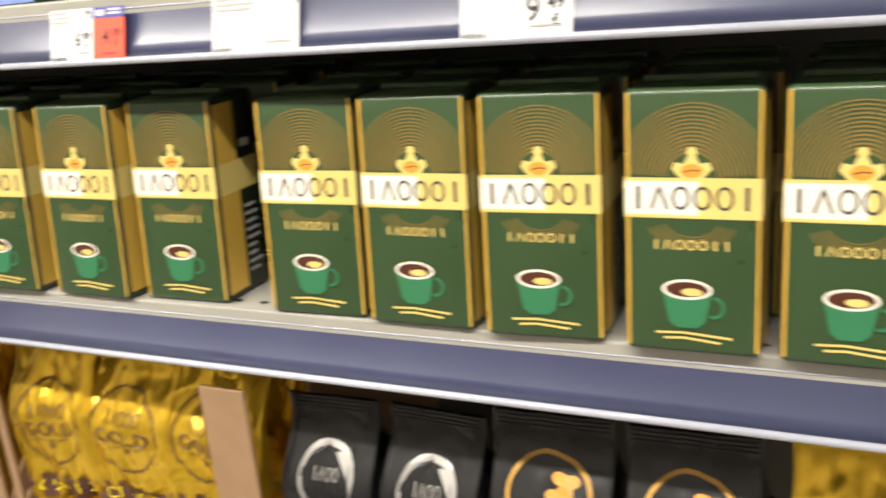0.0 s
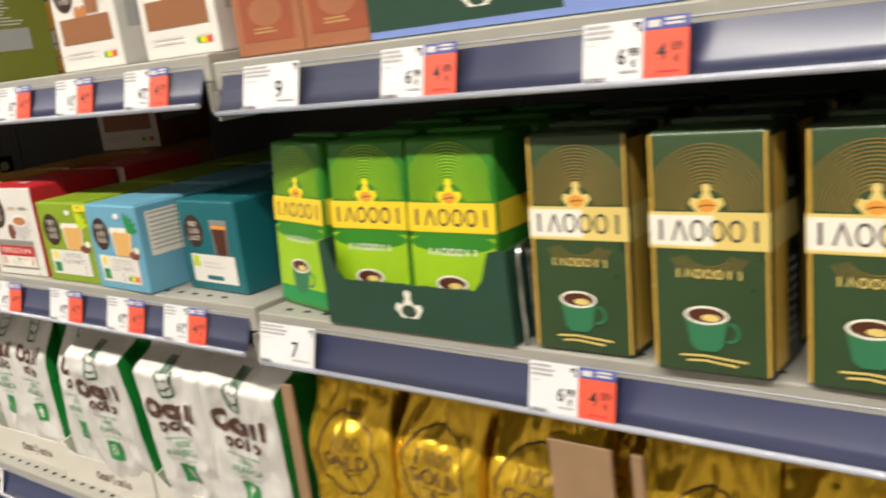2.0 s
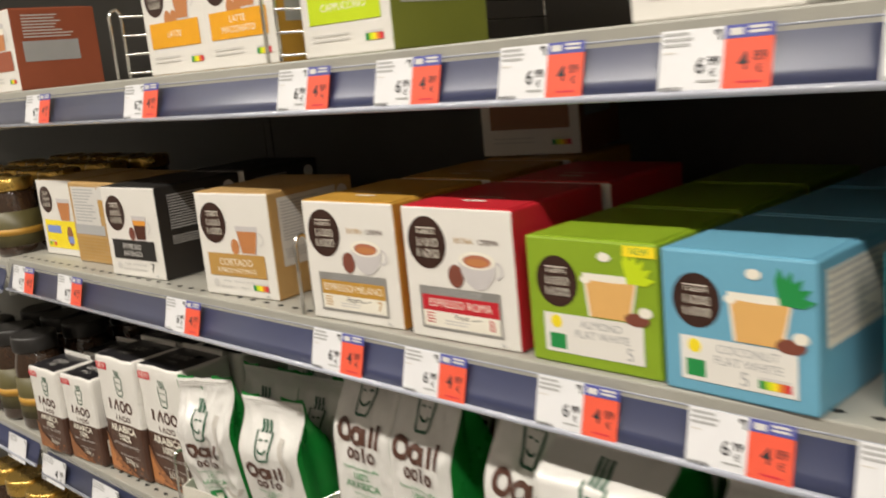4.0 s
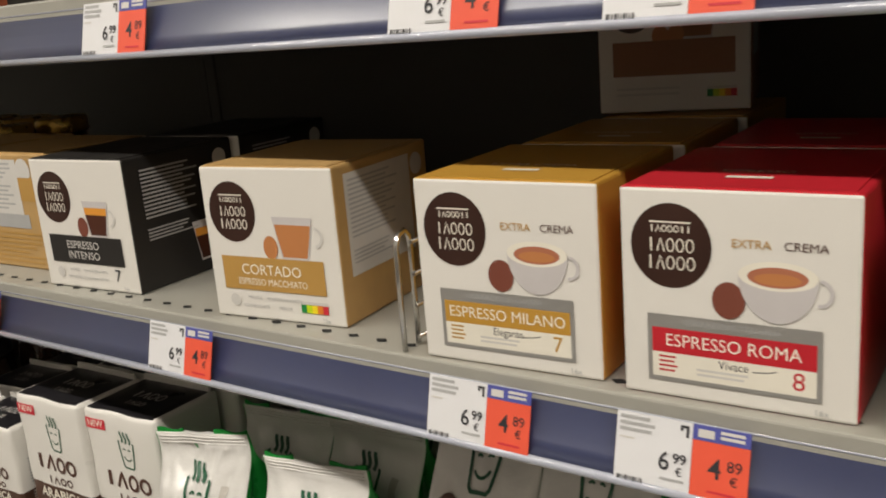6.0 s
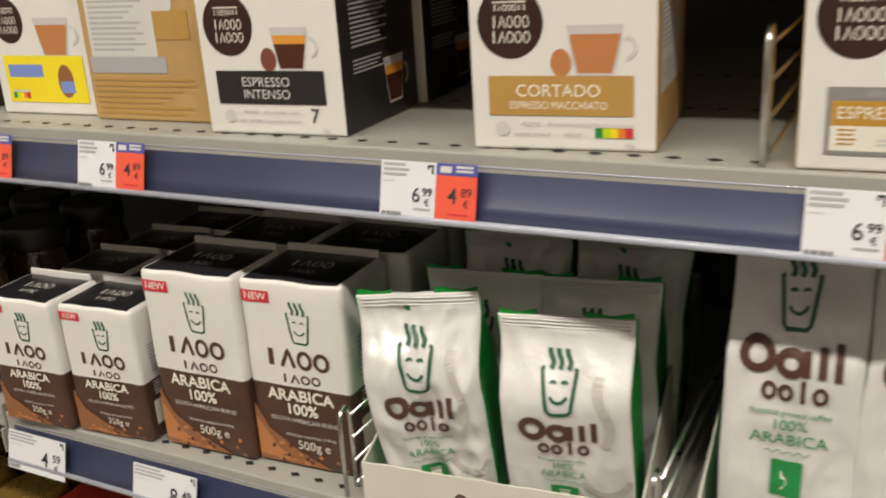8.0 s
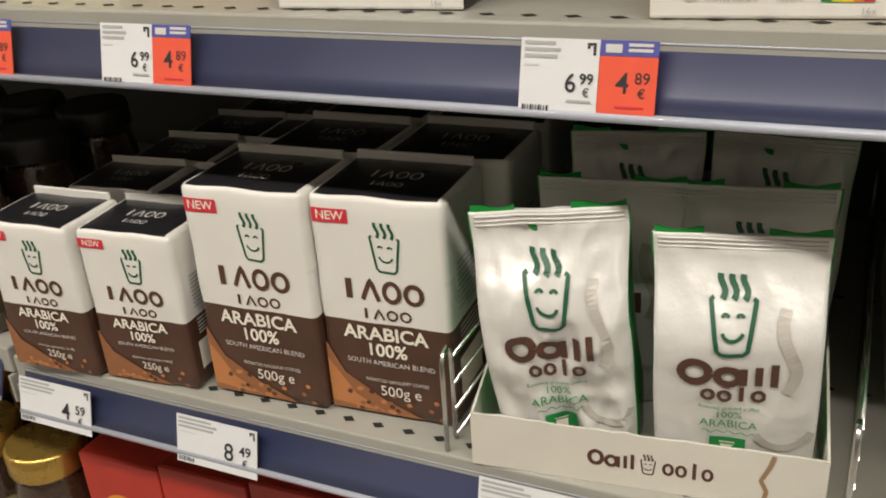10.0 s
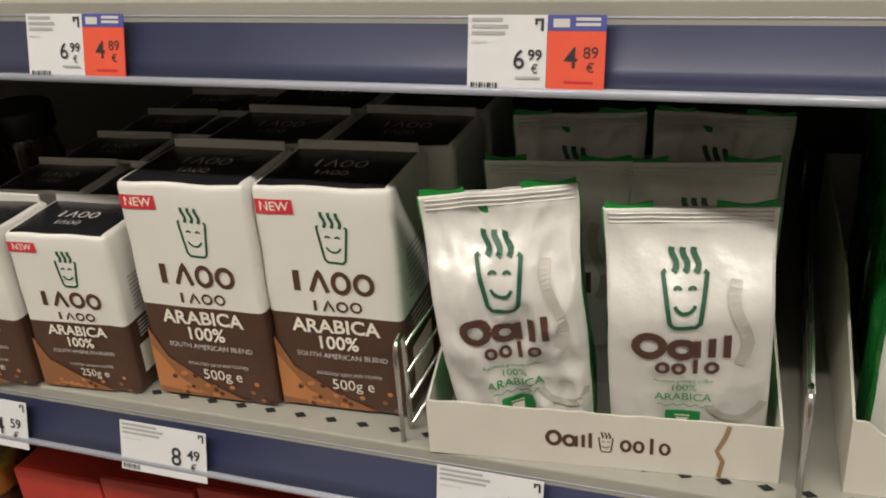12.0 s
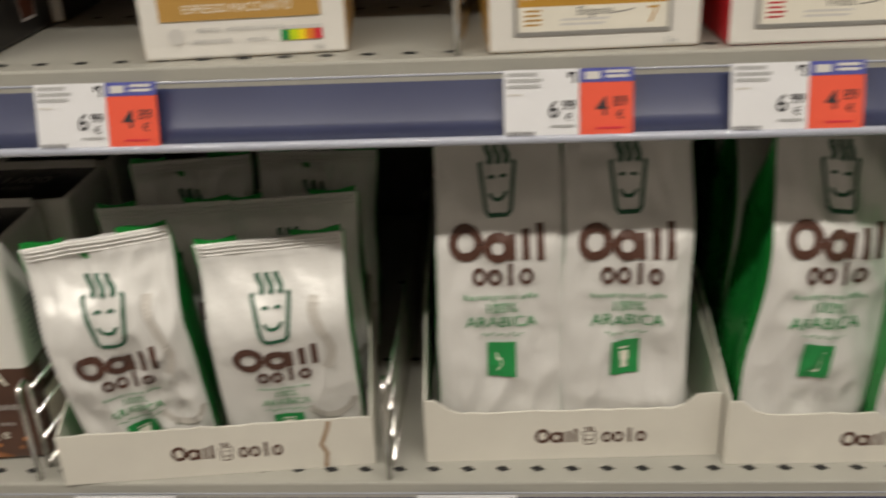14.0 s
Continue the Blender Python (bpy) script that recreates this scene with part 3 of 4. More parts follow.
    if kind == "intenso":
        side_text(ob, w, d, h, None, M_GREY_INK)
        q = Print()
        glass(q, d * 0.66, h * 0.10, 0.03, 0.034, M_ESPR, M_CREMA)
        q.build("side_picture", ob, flank(w))
    elif kind == "cortado":
        side_text(ob, w, d, h, M_PALE, M_GREY_INK)
    q = Print()
    q.text("EXTRA CREMA" if kind == "milano" else "ESPRESSO", w * 0.5, d * 0.35, 0.006, M_CREAM).rect(w * 0.4, d * 0.2, w * 0.6, d * 0.24, M_CREAM, 1)
    if kind in ("milano", "roma"):
        q.build("top_print", ob, lambda u, v, l: (u, v, h + 0.001 + l))
    return ob


def flat_white_box(kind, w, h=0.0921, d=0.1108):
    card = {"almond": M_LIME, "coconut": M_SKY, "iced": M_TEAL}[kind]
    ob = carton("capsule_box", {"almond": "lime green plant-milk capsule coffee box", "coconut": "sky blue coconut capsule coffee box", "iced": "dark teal capsule coffee box with white panel"}[kind], w, h, d, card, card, card)
    p = Print()
    badge(p, w * 0.24, h * 0.66, w * 0.165)
    p.rect(w * 0.12, h * 0.10, w * 0.88, h * 0.41, M_WHITE)
    if kind == "iced":
        p.poly([(w * 0.58, h * 0.42), (w * 0.80, h * 0.42), (w * 0.84, h * 0.80), (w * 0.55, h * 0.80)], M_SILVER)
        p.poly([(w * 0.60, h * 0.42), (w * 0.78, h * 0.42), (w * 0.815, h * 0.72), (w * 0.57, h * 0.72)], M_ESPR)
        p.rect(w * 0.57, h * 0.70, w * 0.82, h * 0.74, M_CREMA, 1)
        p.rect(w * 0.15, h * 0.27, w * 0.27, h * 0.39, M_LIMEI, 1)
        p.rect(w * 0.36, h * 0.13, w * 0.64, h * 0.18, M_TEAL, 1).lines(w * 0.32, h * 0.24, w * 0.75, h * 0.33, 2, M_PALE, 3, 0.5)
    else:
        p.poly([(w * 0.48, h * 0.42), (w * 0.80, h * 0.42), (w * 0.86, h * 0.75), (w * 0.45, h * 0.75)], M_CREAM)
        p.poly([(w * 0.50, h * 0.42), (w * 0.78, h * 0.42), (w * 0.84, h * 0.71), (w * 0.47, h * 0.71)], M_LATTE)
        p.disc(w * 0.655, h * 0.715, w * 0.185, h * 0.022, M_CREAM)
        for k in range(5):
            a = radians(10 + 20 * k)
            c, s = math.cos(a), math.sin(a)
            o = (w * 0.78, h * 0.70)
            p.poly([(o[0], o[1]), (o[0] + c * 0.014 - s * 0.003, o[1] + s * 0.014 + c * 0.003), (o[0] + c * 0.022, o[1] + s * 0.022), (o[0] + c * 0.014 + s * 0.003, o[1] + s * 0.014 - c * 0.003)], M_LIMEI if kind == "almond" else M_GREENI)
        p.disc(w * 0.62, h * 0.88, w * 0.05, h * 0.035, M_CREAM).disc(w * 0.47, h * 0.70, w * 0.04, h * 0.03, M_CREAM)
        p.disc(w * 0.84, h * 0.44, w * 0.09, h * 0.05, M_POD).disc(w * 0.90, h * 0.50, w * 0.05, h * 0.04, M_CREAM)
        p.disc(w * 0.22, h * 0.345, w * 0.045, w * 0.045, M_YELLOW)
        p.rect(w * 0.16, h * 0.13, w * 0.29, h * 0.25, M_GREENI, 1)
        p.text("ALMOND" if kind == "almond" else "COCONUT", w * 0.57, h * 0.345, h * 0.062, M_GREY_INK).text("FLAT WHITE", w * 0.57, h * 0.265, h * 0.062, M_GREY_INK)
        p.text("5", w * 0.78 if kind == "almond" else w * 0.55, h * 0.165, h * 0.10, M_GREY_INK)
        if kind == "almond":
            p.rect(w * 0.76, h * 0.90, w * 0.99, h * 0.98, M_YELLOW, 1).text("NEW", w * 0.875, h * 0.94, h * 0.05, M_GREENI)
        else:
            score(p, w * 0.64, h * 0.13, w * 0.2)
    p.build("front_print", ob, flat())
    if kind == "coconut":
        p = Print()
        p.rect(0.010, h * 0.42, d * 0.9, h * 0.92, M_CREAM, 1).lines(0.013, h * 0.45, d * 0.84, h * 0.90, 9, M_GREY_INK, 5, 0.4)
        p.build("side_print", ob, flank(w))
    return ob


def rows_back(ob, n, step, dx=0.0):
    m = ob.matrix_basis
    for k in range(1, n + 1):
        copy_thing(ob, m @ pose(dx * k, step * k, 0))


for kind, x, y, turn, n in (("intenso", -0.2125, 0.0165, 4, 1), ("cortado", 0.0, 0.0145, 6, 0), ("milano", 0.1905, 0.0075, 3, 2), ("roma", 0.3165, 0.0095, 1.5, 1)):
    ob = capsule_box(kind)
    ob.matrix_basis = pose(x, y, Z_MID, 0, 0, turn)
    rows_back(ob, n, 0.1232, 0.006)
for kind, x, y, turn, w in (("almond", 0.4425, 0.0095, 0, 0.1065), ("coconut", 0.5535, 0.0055, -2.5, 0.1005), ("iced", 0.677, 0.034, -3, 0.0965)):
    ob = flat_white_box(kind, w)
    ob.matrix_basis = pose(x, y, Z_MID, 0, 0, turn)
    rows_back(ob, 2, 0.1152)
# a box laid on top of the rear row
W_, H_ = 0.1125, 0.1081


def latte_box(label, band, side, words, mug):
    w, h, d = W_, H_, 0.1196
    ob = carton("capsule_box", label, w, h, d, M_WHITE, side, side)
    p = Print()
    badge(p, w * 0.23, h * 0.74, w * 0.165)
    glass(p, w * 0.66, h * 0.50, w * 0.26, h * 0.34, mug, M_CREAM)
    p.disc(w * 0.42, h * 0.53, w * 0.055, h * 0.075, M_COFFEE).disc(w * 0.52, h * 0.53, w * 0.055, h * 0.075, M_COFFEE)
    p.rect(w * 0.10, h * 0.26, w * 0.90, h * 0.50, band)
    for k, s in enumerate(words):
        p.text(s, w * 0.5, h * (0.38 + 0.045 * (len(words) - 1) - 0.09 * k), h * 0.06, M_CREAM)
    p.lines(w * 0.12, h * 0.10, w * 0.55, h * 0.18, 2, M_PALE, 2, 0.4)
    score(p, w * 0.72, h * 0.10, w * 0.19)
    p.build("front_print", ob, flat())
    p = Print()
    p.rect(0.012, h * 0.35, d * 0.75, h * 0.60, M_GREY_INK, 1).lines(0.015, h * 0.62, d * 0.72, h * 0.92, 8, M_PALE, 4, 0.4)
    p.build("side_print", ob, flank(w))
    return ob


back_box = latte_box("white capsule coffee box with brown band, stacked on rear boxes", M_BROWNI, M_BROWNI, [], M_BROWNI)
back_box.matrix_basis = pose(0.186, 0.262, Z_MID + H_ + 0.0015, 0, 0, 14)

# cocoa box and a box turned to its plain side
w, h, d = 0.1108, 0.1063, 0.1108
ob = carton("capsule_box", "white cocoa capsule box with bright yellow panel", w, h, d, M_WHITE, M_KRAFTP, M_KRAFTP)
p = Print()
badge(p, w * 0.22, h * 0.74, w * 0.16)
glass(p, w * 0.66, h * 0.46, w * 0.32, h * 0.30, M_COFFEE, M_COFFEE)
p.rect(w * 0.10, h * 0.10, w * 0.92, h * 0.47, M_YELLOW)
p.rect(w * 0.14, h * 0.30, w * 0.50, h * 0.40, M_PERI, 2).disc(w * 0.72, h * 0.27, w * 0.08, h * 0.13, M_BROWNI).rect(w * 0.66, h * 0.18, w * 0.80, h * 0.27, M_PERI, 1)
score(p, w * 0.14, h * 0.13, w * 0.18)
p.build("front_print", ob, flat())
ob.matrix_basis = pose(-0.470, 0.047, Z_MID, 0, 0, 2)
ob = carton("capsule_box", "tan capsule box turned to its printed side", 0.1196, h, d, M_KRAFTP, M_WHITE, M_KRAFTP)
p = Print()
w = 0.1196
p.rect(w * 0.06, h * 0.42, w * 0.62, h * 0.95, M_PALE).lines(w * 0.09, h * 0.50, w * 0.58, h * 0.92, 11, M_GREY_INK, 6, 0.4)
p.rect(w * 0.04, h * 0.36, w * 0.68, h * 0.48, M_GREY_INK, 1).disc(w * 0.70, h * 0.86, w * 0.09, w * 0.09, M_PALE)
p.rect(w * 0.62, h * 0.60, w * 0.90, h * 0.80, M_TAN, 1).lines(w * 0.05, h * 0.03, w * 0.96, h * 0.32, 7, M_TAN, 6, 0.4)
p.build("front_print", ob, flat())
ob.matrix_basis = pose(-0.352, 0.040, Z_MID, 0, 0, 2)

# ---- upper shelf boxes ----
upper = []
for label, band, side, words, mug, x, turn, n in (
        ("white capsule coffee box with brick-red side", M_BRICK, M_BRICK, [], M_COFFEE, -0.5405, 0, 0),
        ("white latte capsule box with amber band", M_AMBER, M_OCHRE, ["LATTE"], M_COFFEE, -0.0824, 2, 1),
        ("white latte macchiato capsule box with amber band", M_AMBER, M_OCHRE, ["LATTE", "MACCHIATO"], M_COFFEE, 0.0328, 2, 1),
        ("white cappuccino capsule box with lime band and olive side", M_LIMEI, M_OLIVE, ["CAPPUCCINO"], M_COFFEE, 0.1878, 1, 0),
        ("white chocolate drink capsule box with brown band", M_BROWNI, M_PALE, [], M_BROWNI, 0.5227, 1, 0),
        ("white chocolate drink capsule box with brown band", M_BROWNI, M_PALE, [], M_BROWNI, 0.6769, 1, 0)):
    ob = latte_box(label, band, side, words, mug)
    ob.matrix_basis = pose(x, 0.0354, Z_TOP, 0, 0, turn)
    rows_back(ob, n, 0.1232)


def pouch_box(x):
    ob = carton("coffee_box", "copper-brown coffee box on the upper shelf", 0.0824, 0.1329, 0.062, M_COPPER, M_COPPER, M_COPPER, "copper coffee boxes")
    p = Print()
    w = 0.0824
    p.rect(w * 0.12, 0.012, w * 0.88, 0.055, M_BRICK).disc(w * 0.5, 0.036, w * 0.25, 0.012, M_COPPER).lines(w * 0.3, 0.017, w * 0.7, 0.023, 2, M_KRAFTP, 3)
    p.build("front_print", ob, flat())
    ob.matrix_basis = pose(x, 0.031, Z_TOP - 0.008, 0, 0, 1)
    return ob


pouch_box(0.8196), pouch_box(0.9046)


# ---- ground-coffee bricks ----
def crown(p, cu, cv, s, m, core):
    p.poly([(cu - s, cv - s * 0.1), (cu - s * 0.55, cv - s * 0.6), (cu + s * 0.55, cv - s * 0.6), (cu + s, cv - s * 0.1), (cu + s * 0.85, cv + s * 0.25), (cu + s * 0.4, cv + s * 0.15), (cu, cv + s * 0.9), (cu - s * 0.4, cv + s * 0.15), (cu - s * 0.85, cv + s * 0.25)], m)
    p.disc(cu, cv + s * 0.75, s * 0.26, s * 0.26, m, 12)
    p.disc(cu, cv - s * 0.2, s * 0.55, s * 0.36, core, 16)
    p.stroke([(cu - s * 0.45, cv - s * 0.28), (cu, cv - s * 0.16), (cu + s * 0.45, cv - s * 0.2)], s * 0.07, M_BROWN)


def brick_pack(kind, w=0.0755, h=0.1506, d=0.0532, slump=0.09):
    """A vacuum brick that leans back a little, its base flat on the shelf."""
    dark = kind == "dark"
    ob = thing("coffee_pack", "dark green and gold vacuum brick of ground coffee" if dark else "bright green vacuum brick of ground coffee, yellow band", "coffee pack", "ground coffee bricks")
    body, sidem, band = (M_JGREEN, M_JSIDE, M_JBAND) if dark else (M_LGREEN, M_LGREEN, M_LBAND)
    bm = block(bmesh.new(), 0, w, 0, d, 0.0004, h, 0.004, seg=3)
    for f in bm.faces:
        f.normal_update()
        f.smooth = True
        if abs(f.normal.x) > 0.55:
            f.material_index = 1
    for v in bm.verts:
        v.co.y += slump * v.co.z
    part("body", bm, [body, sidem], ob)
    part("top_fold", block(bmesh.new(), 0.006, w - 0.006, d * 0.42 + slump * h, d * 0.58 + slump * h, h - 0.0004, h + 0.004, 0.0015), body, ob)
    p = Print()
    cx = w * 0.5
    vb0, vb1 = h * 0.525, h * 0.675
    for k in range(13):
        r = w * (0.19 + 0.029 * k)
        a0 = max(3.0, math.degrees(math.acos(min(1.0, 0.452 * w / r))))
        p.arc(cx, h * 0.675, r, r, a0, 180 - a0, w * (0.015 - 0.0005 * k), M_JRING if dark else M_LLIME, 14)
        if k < 5:
            p.arc(cx, h * 0.525, r * 1.1, r * 0.75, 200, 340, w * 0.008, M_JRING if dark else M_LLIME, 10)
    if not dark:
        p.rect(w * 0.02, h * 0.12, w * 0.98, h * 0.50, M_LLIME).disc(cx, h * 0.47, w * 0.48, h * 0.05, M_LGREEN)
        p.rect(w * 0.03, 0.006, w * 0.97, h * 0.13, M_GREENI)
    if dark:
        p.rect(0.0015, 0.004, w * 0.045, h * 0.985, M_JGOLD).rect(w * 0.965, 0.004, w - 0.001, h * 0.985, M_JGOLD)
    p.rect(w * 0.004, vb0, w * 0.996, vb1, band)
    p.rect(w * 0.01, vb0 + 0.002, w * 0.55, vb1 - 0.002, M_CREAM if dark else M_LBAND)
    p.mark(cx, (vb0 + vb1) / 2, w * 0.94, h * 0.085, 6, M_INK, 0.42)
    crown(p, cx, h * 0.715, w * 0.145, M_YELLOW if not dark else M_JBAND, M_CREMA)
    p.mark(cx, h * 0.425, w * 0.60, h * 0.036, 7, M_JBAND if dark else M_CREAM, 0.42)
    cu, cv, s = w * 0.47, h * 0.20, w * 0.185
    p.poly([(cu - s, cv + s * 0.6), (cu - s * 0.72, cv - s * 0.75), (cu - s * 0.4, cv - s), (cu + s * 0.4, cv - s), (cu + s * 0.72, cv - s * 0.75), (cu + s, cv + s * 0.6)], M_CUP)
    p.arc(cu + s * 1.05, cv - s * 0.1, s * 0.38, s * 0.4, -110, 90, s * 0.14, M_CUP, 10)
    p.disc(cu, cv + s * 0.6, s, s * 0.42, M_CREAM).disc(cu, cv + s * 0.6, s * 0.85, s * 0.32, M_ESPR).disc(cu + s * 0.2, cv + s * 0.5, s * 0.42, s * 0.16, M_JBAND)
    if dark:
        for k in range(2):
            p.stroke([(w * (0.24 + k * 0.06), h * (0.083 - k * 0.02)), (w * 0.45, h * (0.088 - k * 0.02)), (w * (0.80 - k * 0.08), h * (0.075 - k * 0.02))], w * 0.018, M_JBAND)
    p.build("front_print", ob, lambda u, v, l: (u, slump * v - 0.0003 - l, v))
    p = Print()
    p.rect(0.003, vb0, d - 0.003, vb1, band)
    if not dark:
        p.rect(d * 0.2, 0.02, d * 0.75, 0.05, M_WHITE, 1).lines(d * 0.25, 0.023, d * 0.7, 0.047, 6, M_GREY_INK, 3)
    else:
        p.rect(0.003, 0.006, d * 0.50, vb0, M_JGOLD, 2).rect(0.003, vb1, d * 0.50, h - 0.006, M_JGOLD, 2)
        p.lines(d * 0.56, 0.012, d * 0.92, vb0 - 0.012, 9, M_GREY_INK, 3, 0.4).rect(d * 0.58, vb1 + 0.008, d * 0.8, vb1 + 0.014, M_PALE, 1)
    p.build("side_print", ob, lambda u, v, l: (w + 0.0003 + l, u + slump * v, v))
    return ob


ZR = Z_MID - 0.004
pack = brick_pack("dark")
rnd = random.Random(3)
spots = [(1.117, 0.0045), (1.211, -0.003), (1.305, 0.0), (1.392, 0.007), (1.511, 0.002), (1.592, 0.0), (1.677, -0.003), (1.766, -0.004), (1.851, -0.004), (1.9403, 0.0)]
pack.matrix_basis = pose(*spots[0], ZR, 0, 0, 1.5)
for k, (x, y) in enumerate(spots):
    if k:
        copy_thing(pack, pose(x, y, ZR, 0, 0, rnd.uniform(-2.0, 3.0)))
    for j in range(1, 3):
        copy_thing(pack, pose(x + rnd.uniform(-0.004, 0.004), y + 0.0585 * j + 0.002 * j + (0.03 if k == 3 else 0), ZR, 0, 0, rnd.uniform(-2, 2)))

green = brick_pack("light", 0.083, 0.1488, 0.0549)
green.matrix_basis = pose(0.816, 0.034, ZR, 0, 0, -12)
for x, y in ((0.9155, 0.0105), (1.0015, 0.0095), (0.9165, 0.069), (1.002, 0.068), (0.9165, 0.1275), (1.002, 0.1265)):
    copy_thing(green, pose(x, y, ZR + 0.0012, 0, 0, 0.5))


def tray(name, label, x0, x1, y0, y1, z, front, side, material, turn=0.0, t=0.0016, stepped=False):
    """An open display tray: base, low front, back, and two sides whose tops slope down to the front."""
    ob = thing(name, label, "display tray", "display trays")
    w, d = x1 - x0, y1 - y0
    ob.matrix_basis = pose(x0, y0, z, 0, 0, turn)
    part("base", block(bmesh.new(), 0, w, 0, d, 0.0003, 0.0012), material, ob)
    bm = bmesh.new()
    n = 24
    wob = random.Random(int(x0 * 1000))
    cols = []
    for k in range(n + 1):
        u = k / n
        hh = front + wob.uniform(-0.0006, 0.0006)
        if stepped and (u < 0.1 or u > 0.86):
            hh = front + min(1, (0.1 - u if u < 0.1 else u - 0.86) / 0.06) * stepped
        cols.append([bm.verts.new((u * w, yy, zz)) for yy, zz in ((-t, 0.0003), (-t, hh), (0, hh), (0, 0.0003))])
    for a, b in zip(cols, cols[1:]):
        for i in range(4):
            bm.faces.new((a[i], b[i], b[(i + 1) % 4], a[(i + 1) % 4]))
    bm.faces.new(cols[0]), bm.faces.new(cols[-1])
    bmesh.ops.recalc_face_normals(bm, faces=bm.faces)
    face = part("front_wall", bm, material, ob)
    for sx in (0.0, w - t):
        bm = bmesh.new()
        pr = [(0.0005, 0.0012), (d, 0.0012), (d, side), (d * 0.35, side), (0.0005, front + (stepped or 0))]
        q = [[bm.verts.new((x, yy, zz)) for yy, zz in pr] for x in (sx, sx + t)]
        for i in range(5):
            bm.faces.new((q[0][i], q[0][(i + 1) % 5], q[1][(i + 1) % 5], q[1][i]))
        bm.faces.new(q[0]), bm.faces.new(q[1])
        bmesh.ops.recalc_face_normals(bm, faces=bm.faces)
        part("side_wall", bm, material, ob)
    part("back_wall", block(bmesh.new(), t, w - t, d - t, d, 0.0012, side), material, ob)
    return ob, face


ob, face = tray("display_tray", "dark green cardboard display tray with white crown emblem", 0.9115, 1.1000, 0.0035, 0.1993, ZR, 0.0399, 0.0753, M_TRAYG, 0, stepped=0.031)
p = Print()
crown(p, 0.0913, 0.0213, 0.0142, M_CREAM, M_TRAYG)
p.build("print", face, flat(-0.0016))
ob, face = tray("display_tray", "dark green cardboard tray with periwinkle blue base stripe", 0.9905, 1.329, 0.0177, 0.2658, Z_TOP - 0.008, 0.0753, 0.0886, M_TRAYG)
p = Print()
p.rect(0.001, 0.001, 0.1683, 0.0062, M_PERI).rect(0.1683, 0.001, 0.3376, 0.0142, M_PERI)
crown(p, 0.1019, 0.023, 0.0142, M_CREAM, M_TRAYG)
crown(p, 0.2658, 0.0443, 0.0124, M_CREAM, M_TRAYG)
p.build("print", face, flat(-0.0016))
for k in range(4):
    copy_thing(pack, pose(0.886 * (1.125 + 0.092 * k), 0.0266, Z_TOP - 0.0065))


def smile_cup(p, cu, cv, s, m, w):
    """Cup outline with steam, the plain emblem on the packs."""
    p.stroke([(cu - s * 0.52, cv + s * 0.55), (cu - s * 0.60, cv + s * 0.50), (cu - s * 0.42, cv - s * 0.78), (cu - s * 0.30, cv - s * 0.9), (cu + s * 0.30, cv - s * 0.9), (cu + s * 0.42, cv - s * 0.78), (cu + s * 0.60, cv + s * 0.50), (cu + s * 0.52, cv + s * 0.55)], w, m)
    p.arc(cu, cv - s * 0.18, s * 0.30, s * 0.30, 200, 340, w * 0.8, m, 10)
    for e in (-0.2, 0.2):
        p.arc(cu + s * e, cv + s * 0.06, s * 0.10, s * 0.10, 20, 160, w * 0.7, m, 6)
    for e in (-0.30, 0.0, 0.30):
        p.stroke([(cu + s * (e + 0.07 * math.sin(k * 0.9)), cv + s * (0.50 + 0.10 * k)) for k in range(7)], w * 1.3, m)


def heavy_mark(p, cu, cv, w, h, m):
    """Heavy word mark as plain rings and bars."""
    p.arc(cu - w * 0.33, cv, w * 0.13, h * 0.40, 0, 360, w * 0.085, m, 18)
    p.arc(cu - w * 0.02, cv - h * 0.10, w * 0.105, h * 0.30, 0, 360, w * 0.080, m, 16)
    for e, top in ((0.12, 0.24), (0.26, 0.34), (0.40, 0.48)):
        p.rect(cu + w * (e - 0.036), cv - h * 0.46, cu + w * (e + 0.036), cv + h * top, m, 4)


def low_mark(p, cu, cv, w, h, m):
    for k in range(4):
        c = cu - w * 0.375 + w * 0.25 * k
        if k == 2:
            p.rect(c - w * 0.035, cv - h * 0.5, c + w * 0.035, cv + h * 0.8, m, 3)
        else:
            p.arc(c, cv, w * 0.085, h * 0.40, 0, 360, w * 0.065, m, 14)


